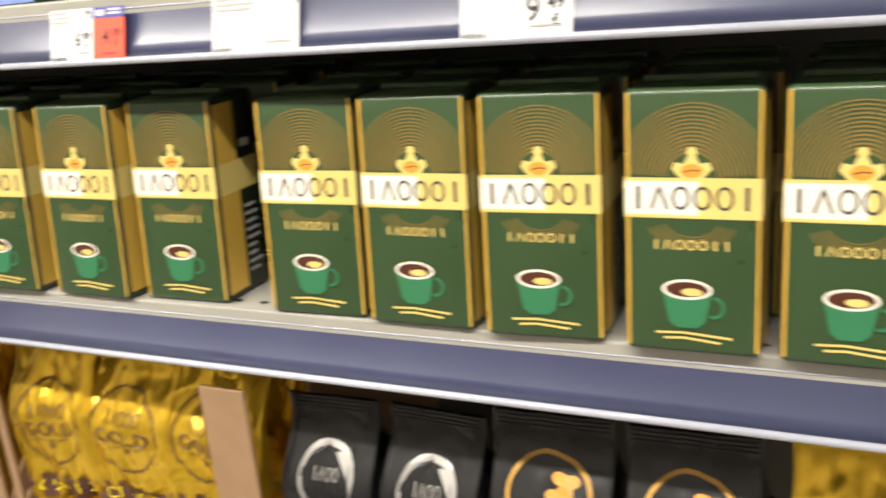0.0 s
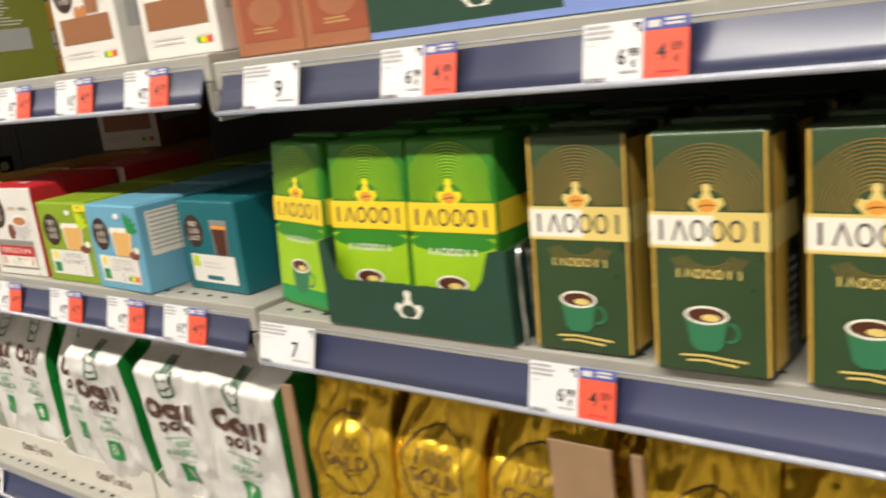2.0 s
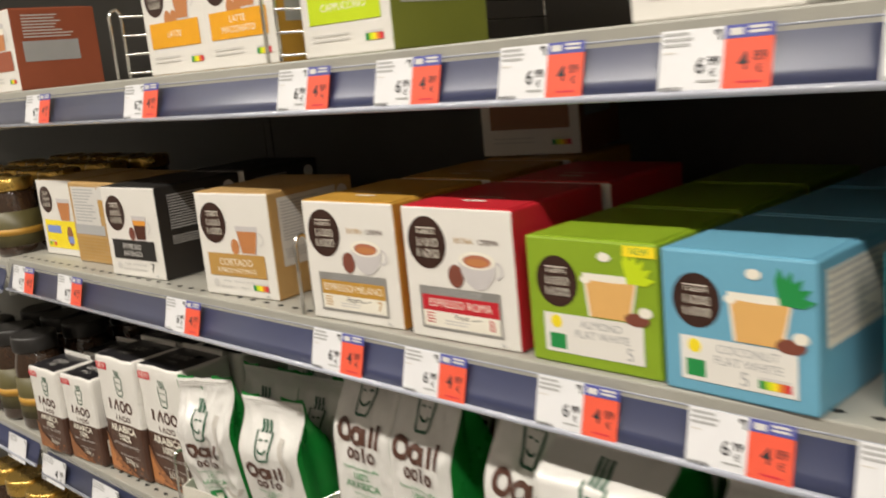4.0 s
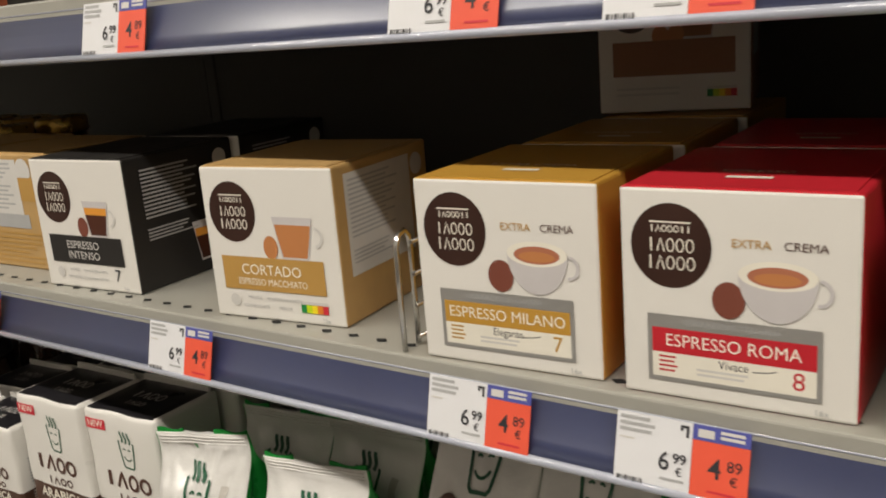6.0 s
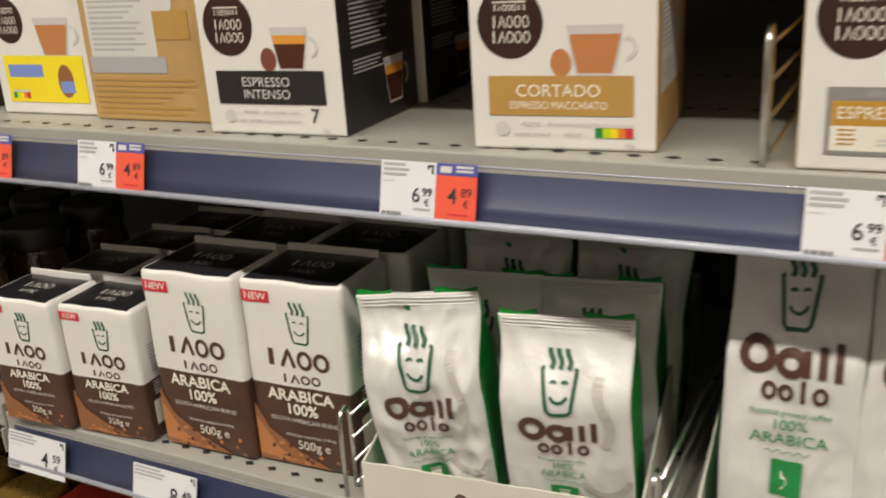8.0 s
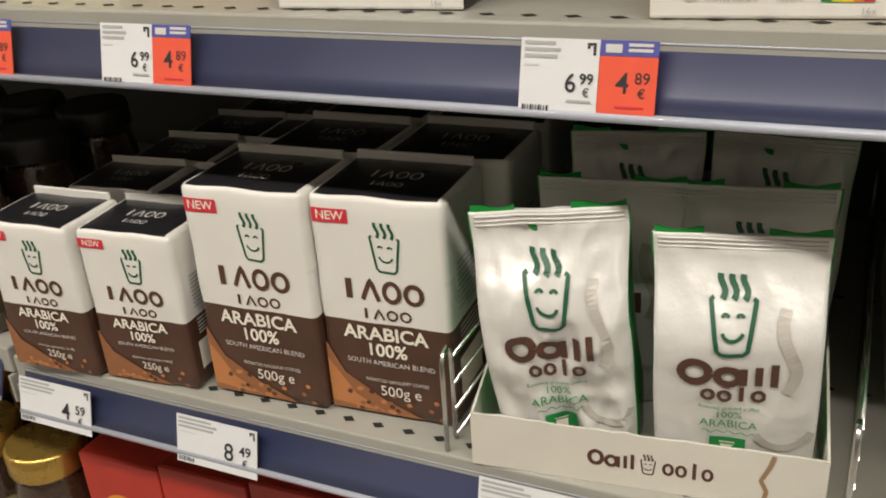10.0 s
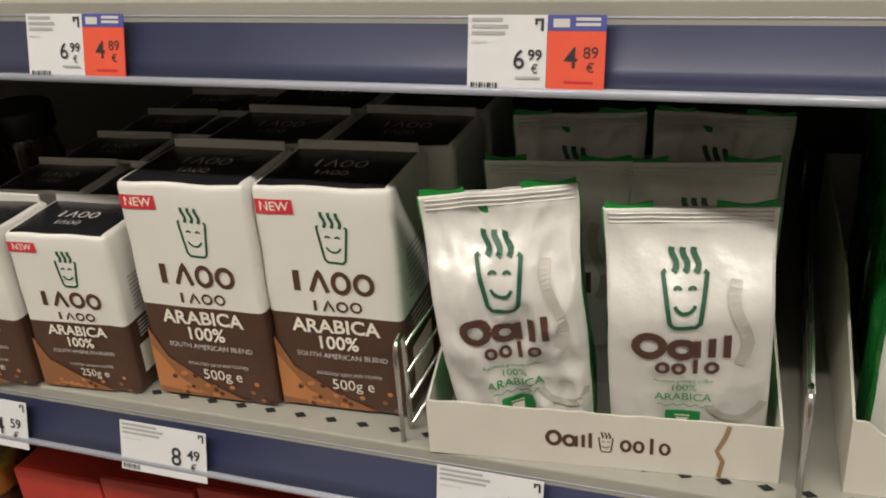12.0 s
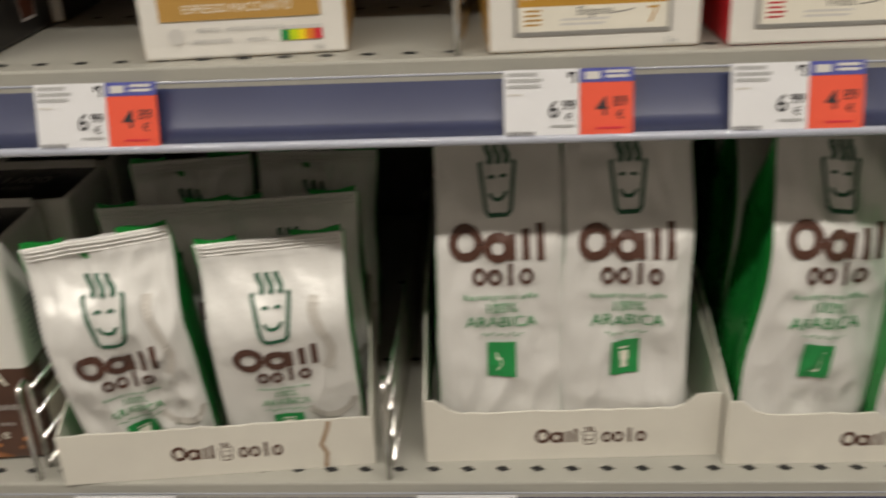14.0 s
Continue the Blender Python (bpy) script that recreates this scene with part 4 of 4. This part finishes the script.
def white_brick(big):
    w, h, d = (0.0939, 0.1648, 0.0753) if big else (0.0815, 0.1258, 0.062)
    ob = thing("coffee_pack", "white and brown vacuum brick of ground coffee, 500 g" if big else "small white and brown vacuum brick of coffee, 250 g", "coffee pack", "white and brown coffee bricks")
    bm = block(bmesh.new(), 0, w, 0, d, 0.0004, h, 0.0045, seg=3)
    bmesh.ops.bisect_plane(bm, geom=bm.verts[:] + bm.edges[:] + bm.faces[:], plane_co=(0, 0, h * 0.455), plane_no=(0, 0, 1))
    bmesh.ops.subdivide_edges(bm, edges=[e for e in bm.edges if e.calc_length() > 0.02], cuts=7, use_grid_fill=True)
    for v in bm.verts:
        n = noise.noise(v.co * 38 + Vector((3 if big else 9, 0, 0)))
        v.co += Vector((0, 0.0012 * n, 0.0008 * n if v.co.z > h * 0.9 else 0))
    for f in bm.faces:
        f.normal_update()
        f.smooth = True
        c = f.calc_center_median()
        f.material_index = 2 if f.normal.z > 0.9 and 0.006 < c.x < w - 0.006 else (1 if c.z < h * 0.455 else 0)
    part("body", bm, [M_WRAP, M_ROAST, M_TOPWRAP], ob)
    part("top_seam", block(bmesh.new(), 0.004, w - 0.004, d * 0.90, d * 0.94, h - 0.002, h + 0.006, 0.001), M_WRAP, ob)
    place = lambda u, v, l: (u, -0.0004 - l + 0.0012 * noise.noise(Vector((u, 0, v)) * 38 + Vector((3 if big else 9, 0, 0))), v)
    p = Print()
    smile_cup(p, w * 0.56, h * 0.785, h * 0.105, M_DKGREEN, 0.0017)
    p.mark(w * 0.50, h * 0.605, w * 0.66, h * 0.088, 4, M_BROWN, 0.62)
    p.mark(w * 0.52, h * 0.50, w * 0.40, h * 0.045, 4, M_BROWN, 0.5)
    p.rect(w * 0.03, h * 0.885, w * 0.30, h * 0.945, M_NEW).text("NEW", w * 0.165, h * 0.915, h * 0.038, M_CREAM, 1.0, 0.02)
    p.poly([(0.001, h * 0.02), (w * 0.75, h * 0.02), (w * 0.45, h * 0.09), (w * 0.14, h * 0.20), (0.001, h * 0.34)], M_BROWNI)
    p.poly([(0.001, h * 0.05), (w * 0.45, h * 0.03), (w * 0.22, h * 0.10), (0.001, h * 0.26)], M_COFFEE)
    r2 = random.Random(8)
    for k in range(26):
        p.disc(r2.uniform(0.05, 0.9) * w, r2.uniform(0.03, 0.13) * h, w * 0.022, w * 0.018, r2.choice((M_BROWN, M_COFFEE, M_BROWN, M_BROWNI)), 8)
    p.text("ARABICA", w * 0.50, h * 0.405, h * 0.062, M_CREAM, 1.05, 0.035).text("100%", w * 0.50, h * 0.33, h * 0.060, M_CREAM, 1.0, 0.03)
    p.text("SOUTH AMERICAN BLEND", w * 0.52, h * 0.27, h * 0.024, M_PALE)
    p.text("ROASTED GROUND COFFEE", w * 0.56, h * 0.185, h * 0.016, M_PALE)
    p.text("500g e" if big else "250g e", w * 0.58, h * 0.135, h * 0.05, M_CREAM)
    p.build("front_print", ob, place)
    p = Print()
    p.lines(d * 0.2, h * 0.50, d * 0.85, h * 0.72, 9, M_GREY_INK, 4, 0.4).rect(d * 0.15, h * 0.12, d * 0.7, h * 0.30, M_CREAM, 1).lines(d * 0.2, h * 0.33, d * 0.9, h * 0.44, 5, M_PALE, 4, 0.4)
    p.build("side_print", ob, lambda u, v, l: (w + 0.0008 + l, u, v))
    p = Print()
    p.mark(w * 0.5, d * 0.5, w * 0.42, d * 0.16, 4, M_PALE, 0.4).mark(w * 0.5, d * 0.28, w * 0.26, d * 0.10, 4, M_PALE, 0.4)
    p.build("top_print", ob, lambda u, v, l: (u, v, h + 0.0016 + l))
    return ob


b5, b2 = white_brick(True), white_brick(False)
b2.matrix_basis = pose(-0.4917, -0.0035, Z_LOW, 0, 0, 3)
copy_thing(b2, pose(-0.4058, 0.0053, Z_LOW, 0, 0, 4))
b5.matrix_basis = pose(-0.3128, 0.0177, Z_LOW, 0, 0, 2)
copy_thing(b5, pose(-0.218, 0.0266, Z_LOW, 0, 0, 3))
for j in range(1, 5):
    copy_thing(b2, pose(0.886 * (-0.545 + 0.005 * j), 0.886 * (0.004 + 0.078 * j), Z_LOW, 0, 0, 5))
    copy_thing(b2, pose(-0.3952, 0.886 * (0.010 + 0.077 * j), Z_LOW, 0, 0, 2))
    if j < 3:
        copy_thing(b5, pose(-0.3012, 0.886 * (0.020 + 0.094 * j), Z_LOW, 0, 0, 1))
        copy_thing(b5, pose(-0.2056, 0.886 * (0.032 + 0.093 * j), Z_LOW, 0, 0, 1))

for x in (-0.350, -0.254):
    copy_thing(b5, pose(x, 0.362, Z_LOW, 0, 0, 1))


# ---- soft bags ----
def bag(name, label, category, group, w, h, d, front_m, side_m, seed, draw=None, taper=0.0, crumple=0.003, seal=0.06, lean=0.0, pinch=0.62, freq=9.0, lining=False):
    """A stand-up foil bag: full at the base, pinched to a flat seal on top, with creases."""
    ob = thing(name, label, category, group)
    off = Vector((seed * 7.3, seed * 3.1, 0))

    def surf(u, v, side=-1):
        k = max(0.0, min(1.0, (v - pinch) / (1 - seal - pinch)))
        b = d / 2 * (1 - k * k * (3 - 2 * k)) * (0.86 + 0.14 * math.sin(min(1, v / 0.5) * math.pi / 2)) + 0.0014
        a = w / 2 * (1 - taper * max(0, v - 0.35))
        a *= 0.97 + 0.03 * k
        y = side * b * (1 - 0.10 * abs(u) ** 6)
        q = Vector((u * w * freq, v * h * freq, side * 0.7)) + off
        c = noise.noise(q) * 0.9 + (0.3 - abs(noise.noise(q * 1.4 + off))) * 1.5 + (0.25 - abs(noise.noise(q * 3.1))) * 0.7
        y += side * crumple * c * min(1, v * 6) * (0.35 if v > 1 - seal else 1) * min(1.0, (1 - abs(u)) * 6)
        x = a * u + crumple * 0.6 * noise.noise(q * 1.3 + Vector((0, 0, 4))) * (1 if abs(u) > 0.8 else 0.2)
        return Vector((x, y + lean * v * h, v * h))

    def gusset(side, w_, v):
        """The side panel between front (w_ = -1) and back (w_ = 1), folded inwards towards the seal."""
        a, b = surf(side * 0.985, v, -1), surf(side * 0.985, v, 1)
        k = max(0.0, min(1.0, (v - pinch) / (1 - seal - pinch)))
        q = a.lerp(b, (w_ + 1) / 2)
        fold = 1 - abs(w_)
        q.x += side * (w * 0.018 * (1 - fold ** 4) - w * fold * (0.03 + 0.10 * k * (1 - k) * 2))
        q.x += crumple * 0.5 * noise.noise(Vector((w_ * 1.3, v * h * freq, 5.0 * side)) + off) * fold
        return q

    nu, ns, nv = 36, 8, 64
    bm = bmesh.new()
    up = Vector((0, 0, 0.0004))
    us = [(2 * i / nu - 1) * 0.985 for i in range(nu + 1)]
    ws = [2 * i / ns - 1 for i in range(1, ns)]
    rings = []
    for j in range(nv + 1):
        v = j / nv
        pts = [surf(u, v, -1) for u in us] + [gusset(1, k, v) for k in ws] + [surf(u, v, 1) for u in us[::-1]] + [gusset(-1, -k, v) for k in ws]
        rings.append([bm.verts.new(q + up) for q in pts])
    n = len(rings[0])
    for j in range(nv):
        for i in range(n):
            f = bm.faces.new((rings[j][i], rings[j][(i + 1) % n], rings[j + 1][(i + 1) % n], rings[j + 1][i]))
            f.smooth = i not in (nu, nu + ns - 1, n - 1, n - ns)
            f.material_index = 1 if nu <= i and j < nv * 0.985 else 0
    bm.faces.new(rings[0][::-1]), bm.faces.new(rings[-1])
    part("bag_body", bm, [front_m, side_m], ob)
    bm = bmesh.new()
    for row in range(3):
        vv = 1 - seal * (0.25 + 0.28 * row)
        wire(bm, [tuple(surf(u, vv) + Vector((0, -0.0004, 0))) for u in [(-0.93 + 1.86 * k / 14) for k in range(15)]], 0.0006, 5)
    part("seal_crimp", bm, front_m, ob)
    if lining:
        for u0, u1 in ((-0.97, -0.42), (0.30, 0.97)):
            bm = bmesh.new()
            cols = []
            for k in range(9):
                q = surf(u0 + (u1 - u0) * k / 8, 1.0)
                lip = 0.0030 + 0.0012 * math.sin(k * 0.7 + seed)
                cols.append([bm.verts.new(q + Vector(d3)) for d3 in ((0, 0.0010, -0.001), (0, 0.0014, lip), (0, 0.0026, lip), (0, 0.0026, -0.001))])
            for a, b in zip(cols, cols[1:]):
                for k in range(4):
                    bm.faces.new((a[k], a[(k + 1) % 4], b[(k + 1) % 4], b[k]))
            bm.faces.new(cols[0]), bm.faces.new(cols[-1])
            bmesh.ops.recalc_face_normals(bm, faces=bm.faces)
            part("green_lining", bm, side_m, ob, "green inner lining showing above the seal")
    if draw:
        p = Print()
        draw(p, w, h)
        p.build("front_print", ob, lambda u, v, l: tuple(surf(2 * u / w, v / h) + Vector((0, -0.0012 - l, 0.0004))))
    return ob


def draw_white(p, w, h, tall=False):
    o = -0.03 * w if not tall else 0
    top = 0.755 if not tall else 0.835
    s = h * (0.125 if not tall else 0.085)
    if not tall:
        p.stroke([(w * (0.30 + 0.05 * math.sin(k * 0.8)), h * (0.46 + 0.045 * k)) for k in range(8)], w * 0.07, M_GHOST)
        p.arc(w * 0.30, h * 0.30, w * 0.17, h * 0.10, 200, 345, w * 0.05, M_GHOST, 10)
    smile_cup(p, o, h * top - s * 0.2, s, M_DKGREEN, 0.0026)
    c = 0.535 if not tall else 0.67
    heavy_mark(p, o, h * c, w * 0.64 if not tall else w * 0.78, h * 0.105 if not tall else h * 0.10, M_BROWN)
    low_mark(p, o + w * 0.02, h * (c - 0.095), w * 0.40 if not tall else w * 0.48, h * 0.05, M_BROWN)
    c -= 0.155
    p.text("Roasted ground coffee", o, h * c, h * 0.017, M_GREENI)
    p.text("100%", o, h * (c - 0.035), h * 0.032, M_GREENI).text("ARABICA", o, h * (c - 0.08), h * 0.036, M_GREENI)
    p.stroke([(o - w * 0.16 + w * 0.02 * k, h * (c - 0.12 + 0.006 * math.sin(k * 1.7))) for k in range(17)], 0.0006, M_GREENI)
    p.rect(o - w * 0.11, h * (c - 0.255), o + w * 0.11, h * (c - 0.145), M_GREENI)
    p.poly([(o - w * 0.045, h * (c - 0.18)), (o - w * 0.035, h * (c - 0.235)), (o + w * 0.03, h * (c - 0.235)), (o + w * 0.04, h * (c - 0.18))], M_CREAM)
    p.rect(o - w * 0.05, h * (c - 0.172), o + w * 0.045, h * (c - 0.166), M_CREAM, 1)


def draw_tall(p, w, h):
    draw_white(p, w, h, True)


SMALL = ("coffee_bag", "white-silver foil ground coffee bag with green sides", "coffee bag", "white foil coffee bags")
BIG = ("coffee_bag", "tall white-silver foil coffee bag with green sides", "coffee bag", "tall white foil coffee bags")
sd = 0.0549
zt = Z_LOW + 0.0014
s1 = bag(*SMALL, 0.088, 0.171, sd, M_FOIL, M_GREENFOIL, 1, draw_white, -0.06, 0.0062, lean=-0.12, freq=14.0, lining=True)
s2 = bag(*SMALL, 0.0935, 0.1605, sd, M_FOIL, M_GREENFOIL, 2, draw_white, -0.02, 0.0032, lean=-0.12, lining=True)
s1.matrix_basis = pose(-0.046, 0.0496, zt, 0, -5, 11)
s2.matrix_basis = pose(0.0495, 0.063, zt, 0, -1.5, 8)
for j in range(1, 3):
    copy_thing(s2 if j % 2 else s1, pose(-0.045 + 0.003 * j, 0.056 + 0.068 * j, zt, 0, 1 - j, 6 + j))
    copy_thing(s2 if j == 1 else s1, pose(0.0485, 0.067 + 0.068 * j, zt, 0, 3 * j - 4, 7 - j))
ob, face = tray("display_tray", "white cardboard display tray with a torn front edge", -0.101, 0.1081, 0.0035, 0.3544, Z_LOW, 0.039, 0.0753, M_TRAYW, 6)
def tray_marks(face):
    for name, draw in (("word_mark", lambda p: heavy_mark(p, 0.0886, 0.0195, 0.0301, 0.0115, M_BROWN)),
                       ("cup_emblem", lambda p: smile_cup(p, 0.1099, 0.0186, 0.0071, M_BROWN, 0.0008)),
                       ("small_word_mark", lambda p: low_mark(p, 0.1329, 0.0177, 0.0301, 0.0089, M_BROWN))):
        p = Print()
        draw(p)
        p.build(name, face, flat(-0.0016))


tray_marks(face)
p = Print()
p.stroke([(0.1754, 0.001), (0.1772, 0.0124), (0.1737, 0.0195), (0.1781, 0.0301), (0.1799, 0.0377)], 0.0026, M_KRAFT)
p.build("torn_edge", face, flat(-0.0016), "torn brown cardboard edge")

bw, bh, bd = 0.0868, 0.2321, 0.062
tall = [bag(*BIG, bw, bh, bd, M_FOIL, M_GREENFOIL, 11 + k, draw_tall, 0.15, 0.0034 + 0.0006 * k, freq=13.0) for k in range(3)]
tall += [bag(*BIG, 0.1134, 0.2233, 0.078, M_FOIL, M_GREENFOIL, 14 + k, draw_tall, 0.05, 0.0055, lean=-0.08, pinch=0.84, freq=12.0) for k in range(3)]
groups = ((0.1418, 0.0266, 2, ((0.1931, 0, 0, 0, 2), (0.2747, 0, 0, 1, -1))), (0.3402, 0.023, 1, ((0.3863, 4, 3, 2, 4), (0.4855, 0, 6, 3, 3))), (0.5511, 0.0213, 1, ((0.6308, 0, 5, 4, 4), (0.7309, 4, 3, 5, 3))))
used = set()
for gx, gy, turn, bags in groups:
    ob, face = tray("display_tray", "white cardboard display tray holding tall coffee bags", gx, gx + 0.1967, gy, 0.3544, Z_LOW, 0.039, 0.0886, M_TRAYW, turn, stepped=0.0106)
    tray_marks(face)
    for x, roll_y, tip, k, rz in bags:
        m = pose(x, gy + 0.0425, zt, tip / 3, roll_y, rz)
        if k in used:
            copy_thing(tall[k], m)
        else:
            tall[k].matrix_basis = m
            used.add(k)
        for j in range(1, 4):
            copy_thing(tall[(k + j) % 3], pose(x + 0.003, gy + 0.886 * (0.048 + 0.078 * j), zt, 0, roll_y / 3, rz))


def draw_gold(p, w, h):
    p.arc(0, h * 0.62, w * 0.36, w * 0.37, 0, 360, 0.0016, M_BROWN, 30)
    p.mark(0, h * 0.68, w * 0.42, h * 0.055, 5, M_BROWN, 0.36)
    p.text("GOLD", 0, h * 0.60, h * 0.062, M_BROWN, 1.15)
    p.disc(0, h * 0.535, w * 0.035, h * 0.012, M_BROWN).stroke([(-w * 0.2, h * 0.555), (w * 0.2, h * 0.558)], 0.0008, M_BROWN)
    p.rect(-w * 0.40, h * 0.28, w * 0.40, h * 0.38, M_BROWN).text("CLASSIC", 0, h * 0.33, h * 0.055, M_YELLOW)
    p.lines(-w * 0.2, h * 0.20, w * 0.25, h * 0.24, 1, M_BROWN, 3)


def draw_black(p, w, h):
    p.disc(0, h * 0.70, w * 0.30, h * 0.14, M_SILVER).disc(0, h * 0.70, w * 0.25, h * 0.115, M_BLACKF)
    p.mark(0, h * 0.72, w * 0.3, h * 0.05, 4, M_SILVER, 0.4)
    p.mark(0, h * 0.50, w * 0.5, h * 0.05, 6, M_SILVER, 0.4).lines(-w * 0.25, h * 0.38, w * 0.25, h * 0.44, 2, M_PALE, 2)


def draw_emblem(p, w, h):
    p.arc(0, h * 0.74, w * 0.34, h * 0.13, 0, 360, 0.003, M_OCHRE, 26)
    r3 = random.Random(2)
    for k in range(9):
        p.disc(r3.uniform(-0.2, 0.2) * w, h * r3.uniform(0.66, 0.80), w * 0.07, h * 0.02, M_CREMA if k % 2 else M_OCHRE, 12)
    p.mark(0, h * 0.52, w * 0.6, h * 0.06, 6, M_OCHRE, 0.4)


gw, gh, gd = 0.1028, 0.2215, 0.0656
GB = ("coffee_bag", "crinkled shiny gold foil coffee bag with round emblem", "coffee bag", "gold foil coffee bags")
gold = [bag(*GB, gw, gh, gd, M_GOLDF, M_GOLDF, 21 + k, draw_gold, 0.12, 0.0075, 0.07, freq=15.0) for k in range(3)]
for bx, n in ((0.8258, 0), (1.1828, 1)):
    wd = 0.342 if not n else 0.2853
    box, _ = tray("display_box", "brown kraft cardboard display box of gold bags", bx, bx + wd, 0.0089, 0.319, Z_LOW, 0.0532, 0.2082, M_KRAFT, 0, 0.004)
    for f0, f1 in (((0.0, 0.0142), (wd - 0.0514, wd)) if not n else ((0.0, 0.0089), (wd - 0.0425, wd))):
        part("corner_flap", block(bmesh.new(), f0, f1, -0.004, -0.0005, 0.054, 0.2091, 0.001), M_KRAFT, box)
    for k in range(3):
        m = pose(bx + wd * (0.17 + 0.27 * k), 0.062, zt + 0.001, 2 - 2 * k, (-3, 2, 4)[k], (4, -3, 5)[k])
        if not n:
            gold[k].matrix_basis = m
        else:
            copy_thing(gold[(k + 1) % 3], m)
        for j in (1,):
            copy_thing(gold[(k + j) % 3], pose(bx + wd * (0.18 + 0.315 * k), 0.886 * (0.058 + 0.078 * j), zt + 0.001, 0, 0, 3))
black = bag("coffee_bag", "black foil coffee bag with silver emblem", "coffee bag", "black foil coffee bags", 0.0842, 0.1905, 0.062, M_BLACKF, M_BLACKF, 31, draw_black, 0.1, 0.004)
embl = bag("coffee_bag", "black foil coffee bag with golden oval emblem", "coffee bag", "black foil coffee bags", 0.093, 0.1993, 0.062, M_BLACKF, M_BLACKF, 32, draw_emblem, 0.1, 0.004)
black.matrix_basis = pose(1.5195, 0.0487, Z_LOW, 0, 0, 2)
copy_thing(black, pose(1.6054, 0.0487, Z_LOW, 0, 1, -2))
embl.matrix_basis = pose(1.6993, 0.0487, Z_LOW, 0, 0, 2)
copy_thing(embl, pose(1.7986, 0.0487, Z_LOW, 0, -1, 0))
copy_thing(gold[0], pose(1.9005, 0.0487, Z_LOW, 0, 1, 0))
copy_thing(gold[1], pose(2.0041, 0.0487, Z_LOW, 0, -1, 3))


# ---- jars and the lowest shelf ----
def jar(r, h, label, lid):
    ob = thing("coffee_jar", label, "jar", "instant coffee jars")
    bm = bmesh.new()
    lathe(bm, [(r * 0.9, 0.0004), (r, 0.006), (r * 1.02, h * 0.3), (r * 0.97, h * 0.68), (r * 0.86, h * 0.80), (r * 0.84, h * 0.84)])
    part("glass_body", bm, M_JAR, ob)
    bm = bmesh.new()
    lathe(bm, [(r * 0.92, h * 0.838), (r * 0.94, h * 0.85), (r * 0.94, h * 0.975), (r * 0.88, h), (r * 0.80, h * 0.992)])
    part("lid", bm, lid, ob, "metal screw lid")
    bm = bmesh.new()
    lathe(bm, [(r * 1.025, h * 0.14), (r * 1.035, h * 0.30), (r * 1.015, h * 0.58)])
    part("label", bm, M_JLABEL, ob)
    bm = bmesh.new()
    lathe(bm, [(r * 1.043, h * 0.28), (r * 1.043, h * 0.36)])
    part("label_band", bm, M_OCHRE, ob)
    return ob


jl = "instant coffee jar with gold lid and olive label"
j1 = jar(0.0354, 0.1462, "dark instant coffee jar with a black lid", M_BLACK)
j1.matrix_basis = pose(-0.5626, 0.0399, Z_LOW + 0.006)
for x, y, z in [(0.886 * (-0.725 - 0.09 * i), 0.0399, Z_LOW + 0.006) for i in range(4)] + [(0.886 * (-0.635 - 0.09 * i), 0.886 * (0.135 + 0.09 * k), Z_LOW + 0.006) for i in range(3) for k in range(2)]:
    copy_thing(j1, pose(x, y, z, 0, 0, 40 * x))
j2 = jar(0.0337, 0.1152, jl, M_LID)
j2.matrix_basis = pose(-0.5537, 0.0443, Z_MID - 0.006)
for i in range(5):
    for k in range(4):
        if i or k:
            copy_thing(j2, pose(0.886 * (-0.625 - 0.085 * i), 0.886 * (0.050 + 0.085 * k), Z_MID - 0.006, 0, 0, 37 * i))
j3 = jar(0.039, 0.1683, jl, M_LID)
j3.matrix_basis = pose(-0.56, 0.0487, Z_BASE)
for x, y in [(0.886 * (-0.728 - 0.095 * i), 0.0487) for i in range(3)] + [(0.886 * (-0.632 - 0.095 * i), 0.1347) for i in range(3)]:
    copy_thing(j3, pose(x, y, Z_BASE))


def low_box(card, label, x, w, h, y=0.030):
    ob = carton("coffee_box", label, w, h, 0.1063, card, card, card, "boxes on the lowest shelf")
    p = Print()
    p.disc(w * 0.45, h * 0.66, w * 0.28, h * 0.13, M_CREMA if card is M_BRICKRED else M_PERI).disc(w * 0.45, h * 0.64, w * 0.20, h * 0.08, M_BROWN)
    p.lines(w * 0.1, h * 0.3, w * 0.8, h * 0.45, 3, M_CREAM, 3)
    if card is M_NAVYBOX:
        p.text("15x", w * 0.5, h * 0.86, h * 0.085, M_CREAM)
    p.build("front_print", ob, flat())
    ob.matrix_basis = pose(x, y, Z_BASE, 0, 0, 1.5)
    rows_back(ob, 2, 0.1108)


M_BRICKRED = mat("bright_red_card", (0.45, 0.035, 0.022), 0.35, var=0.1, scale=30)
for x, w, h in ((-0.4962, 0.0868, 0.1816), (-0.4058, 0.0886, 0.1905), (-0.3119, 0.0992, 0.1993)):
    low_box(M_BRICKRED, "red coffee box with a cup picture", x, w, h)
for x in (-0.202, -0.0842, 0.0354):
    low_box(M_NAVYBOX, "navy blue coffee box with white lettering", x, 0.1134, 0.2171)
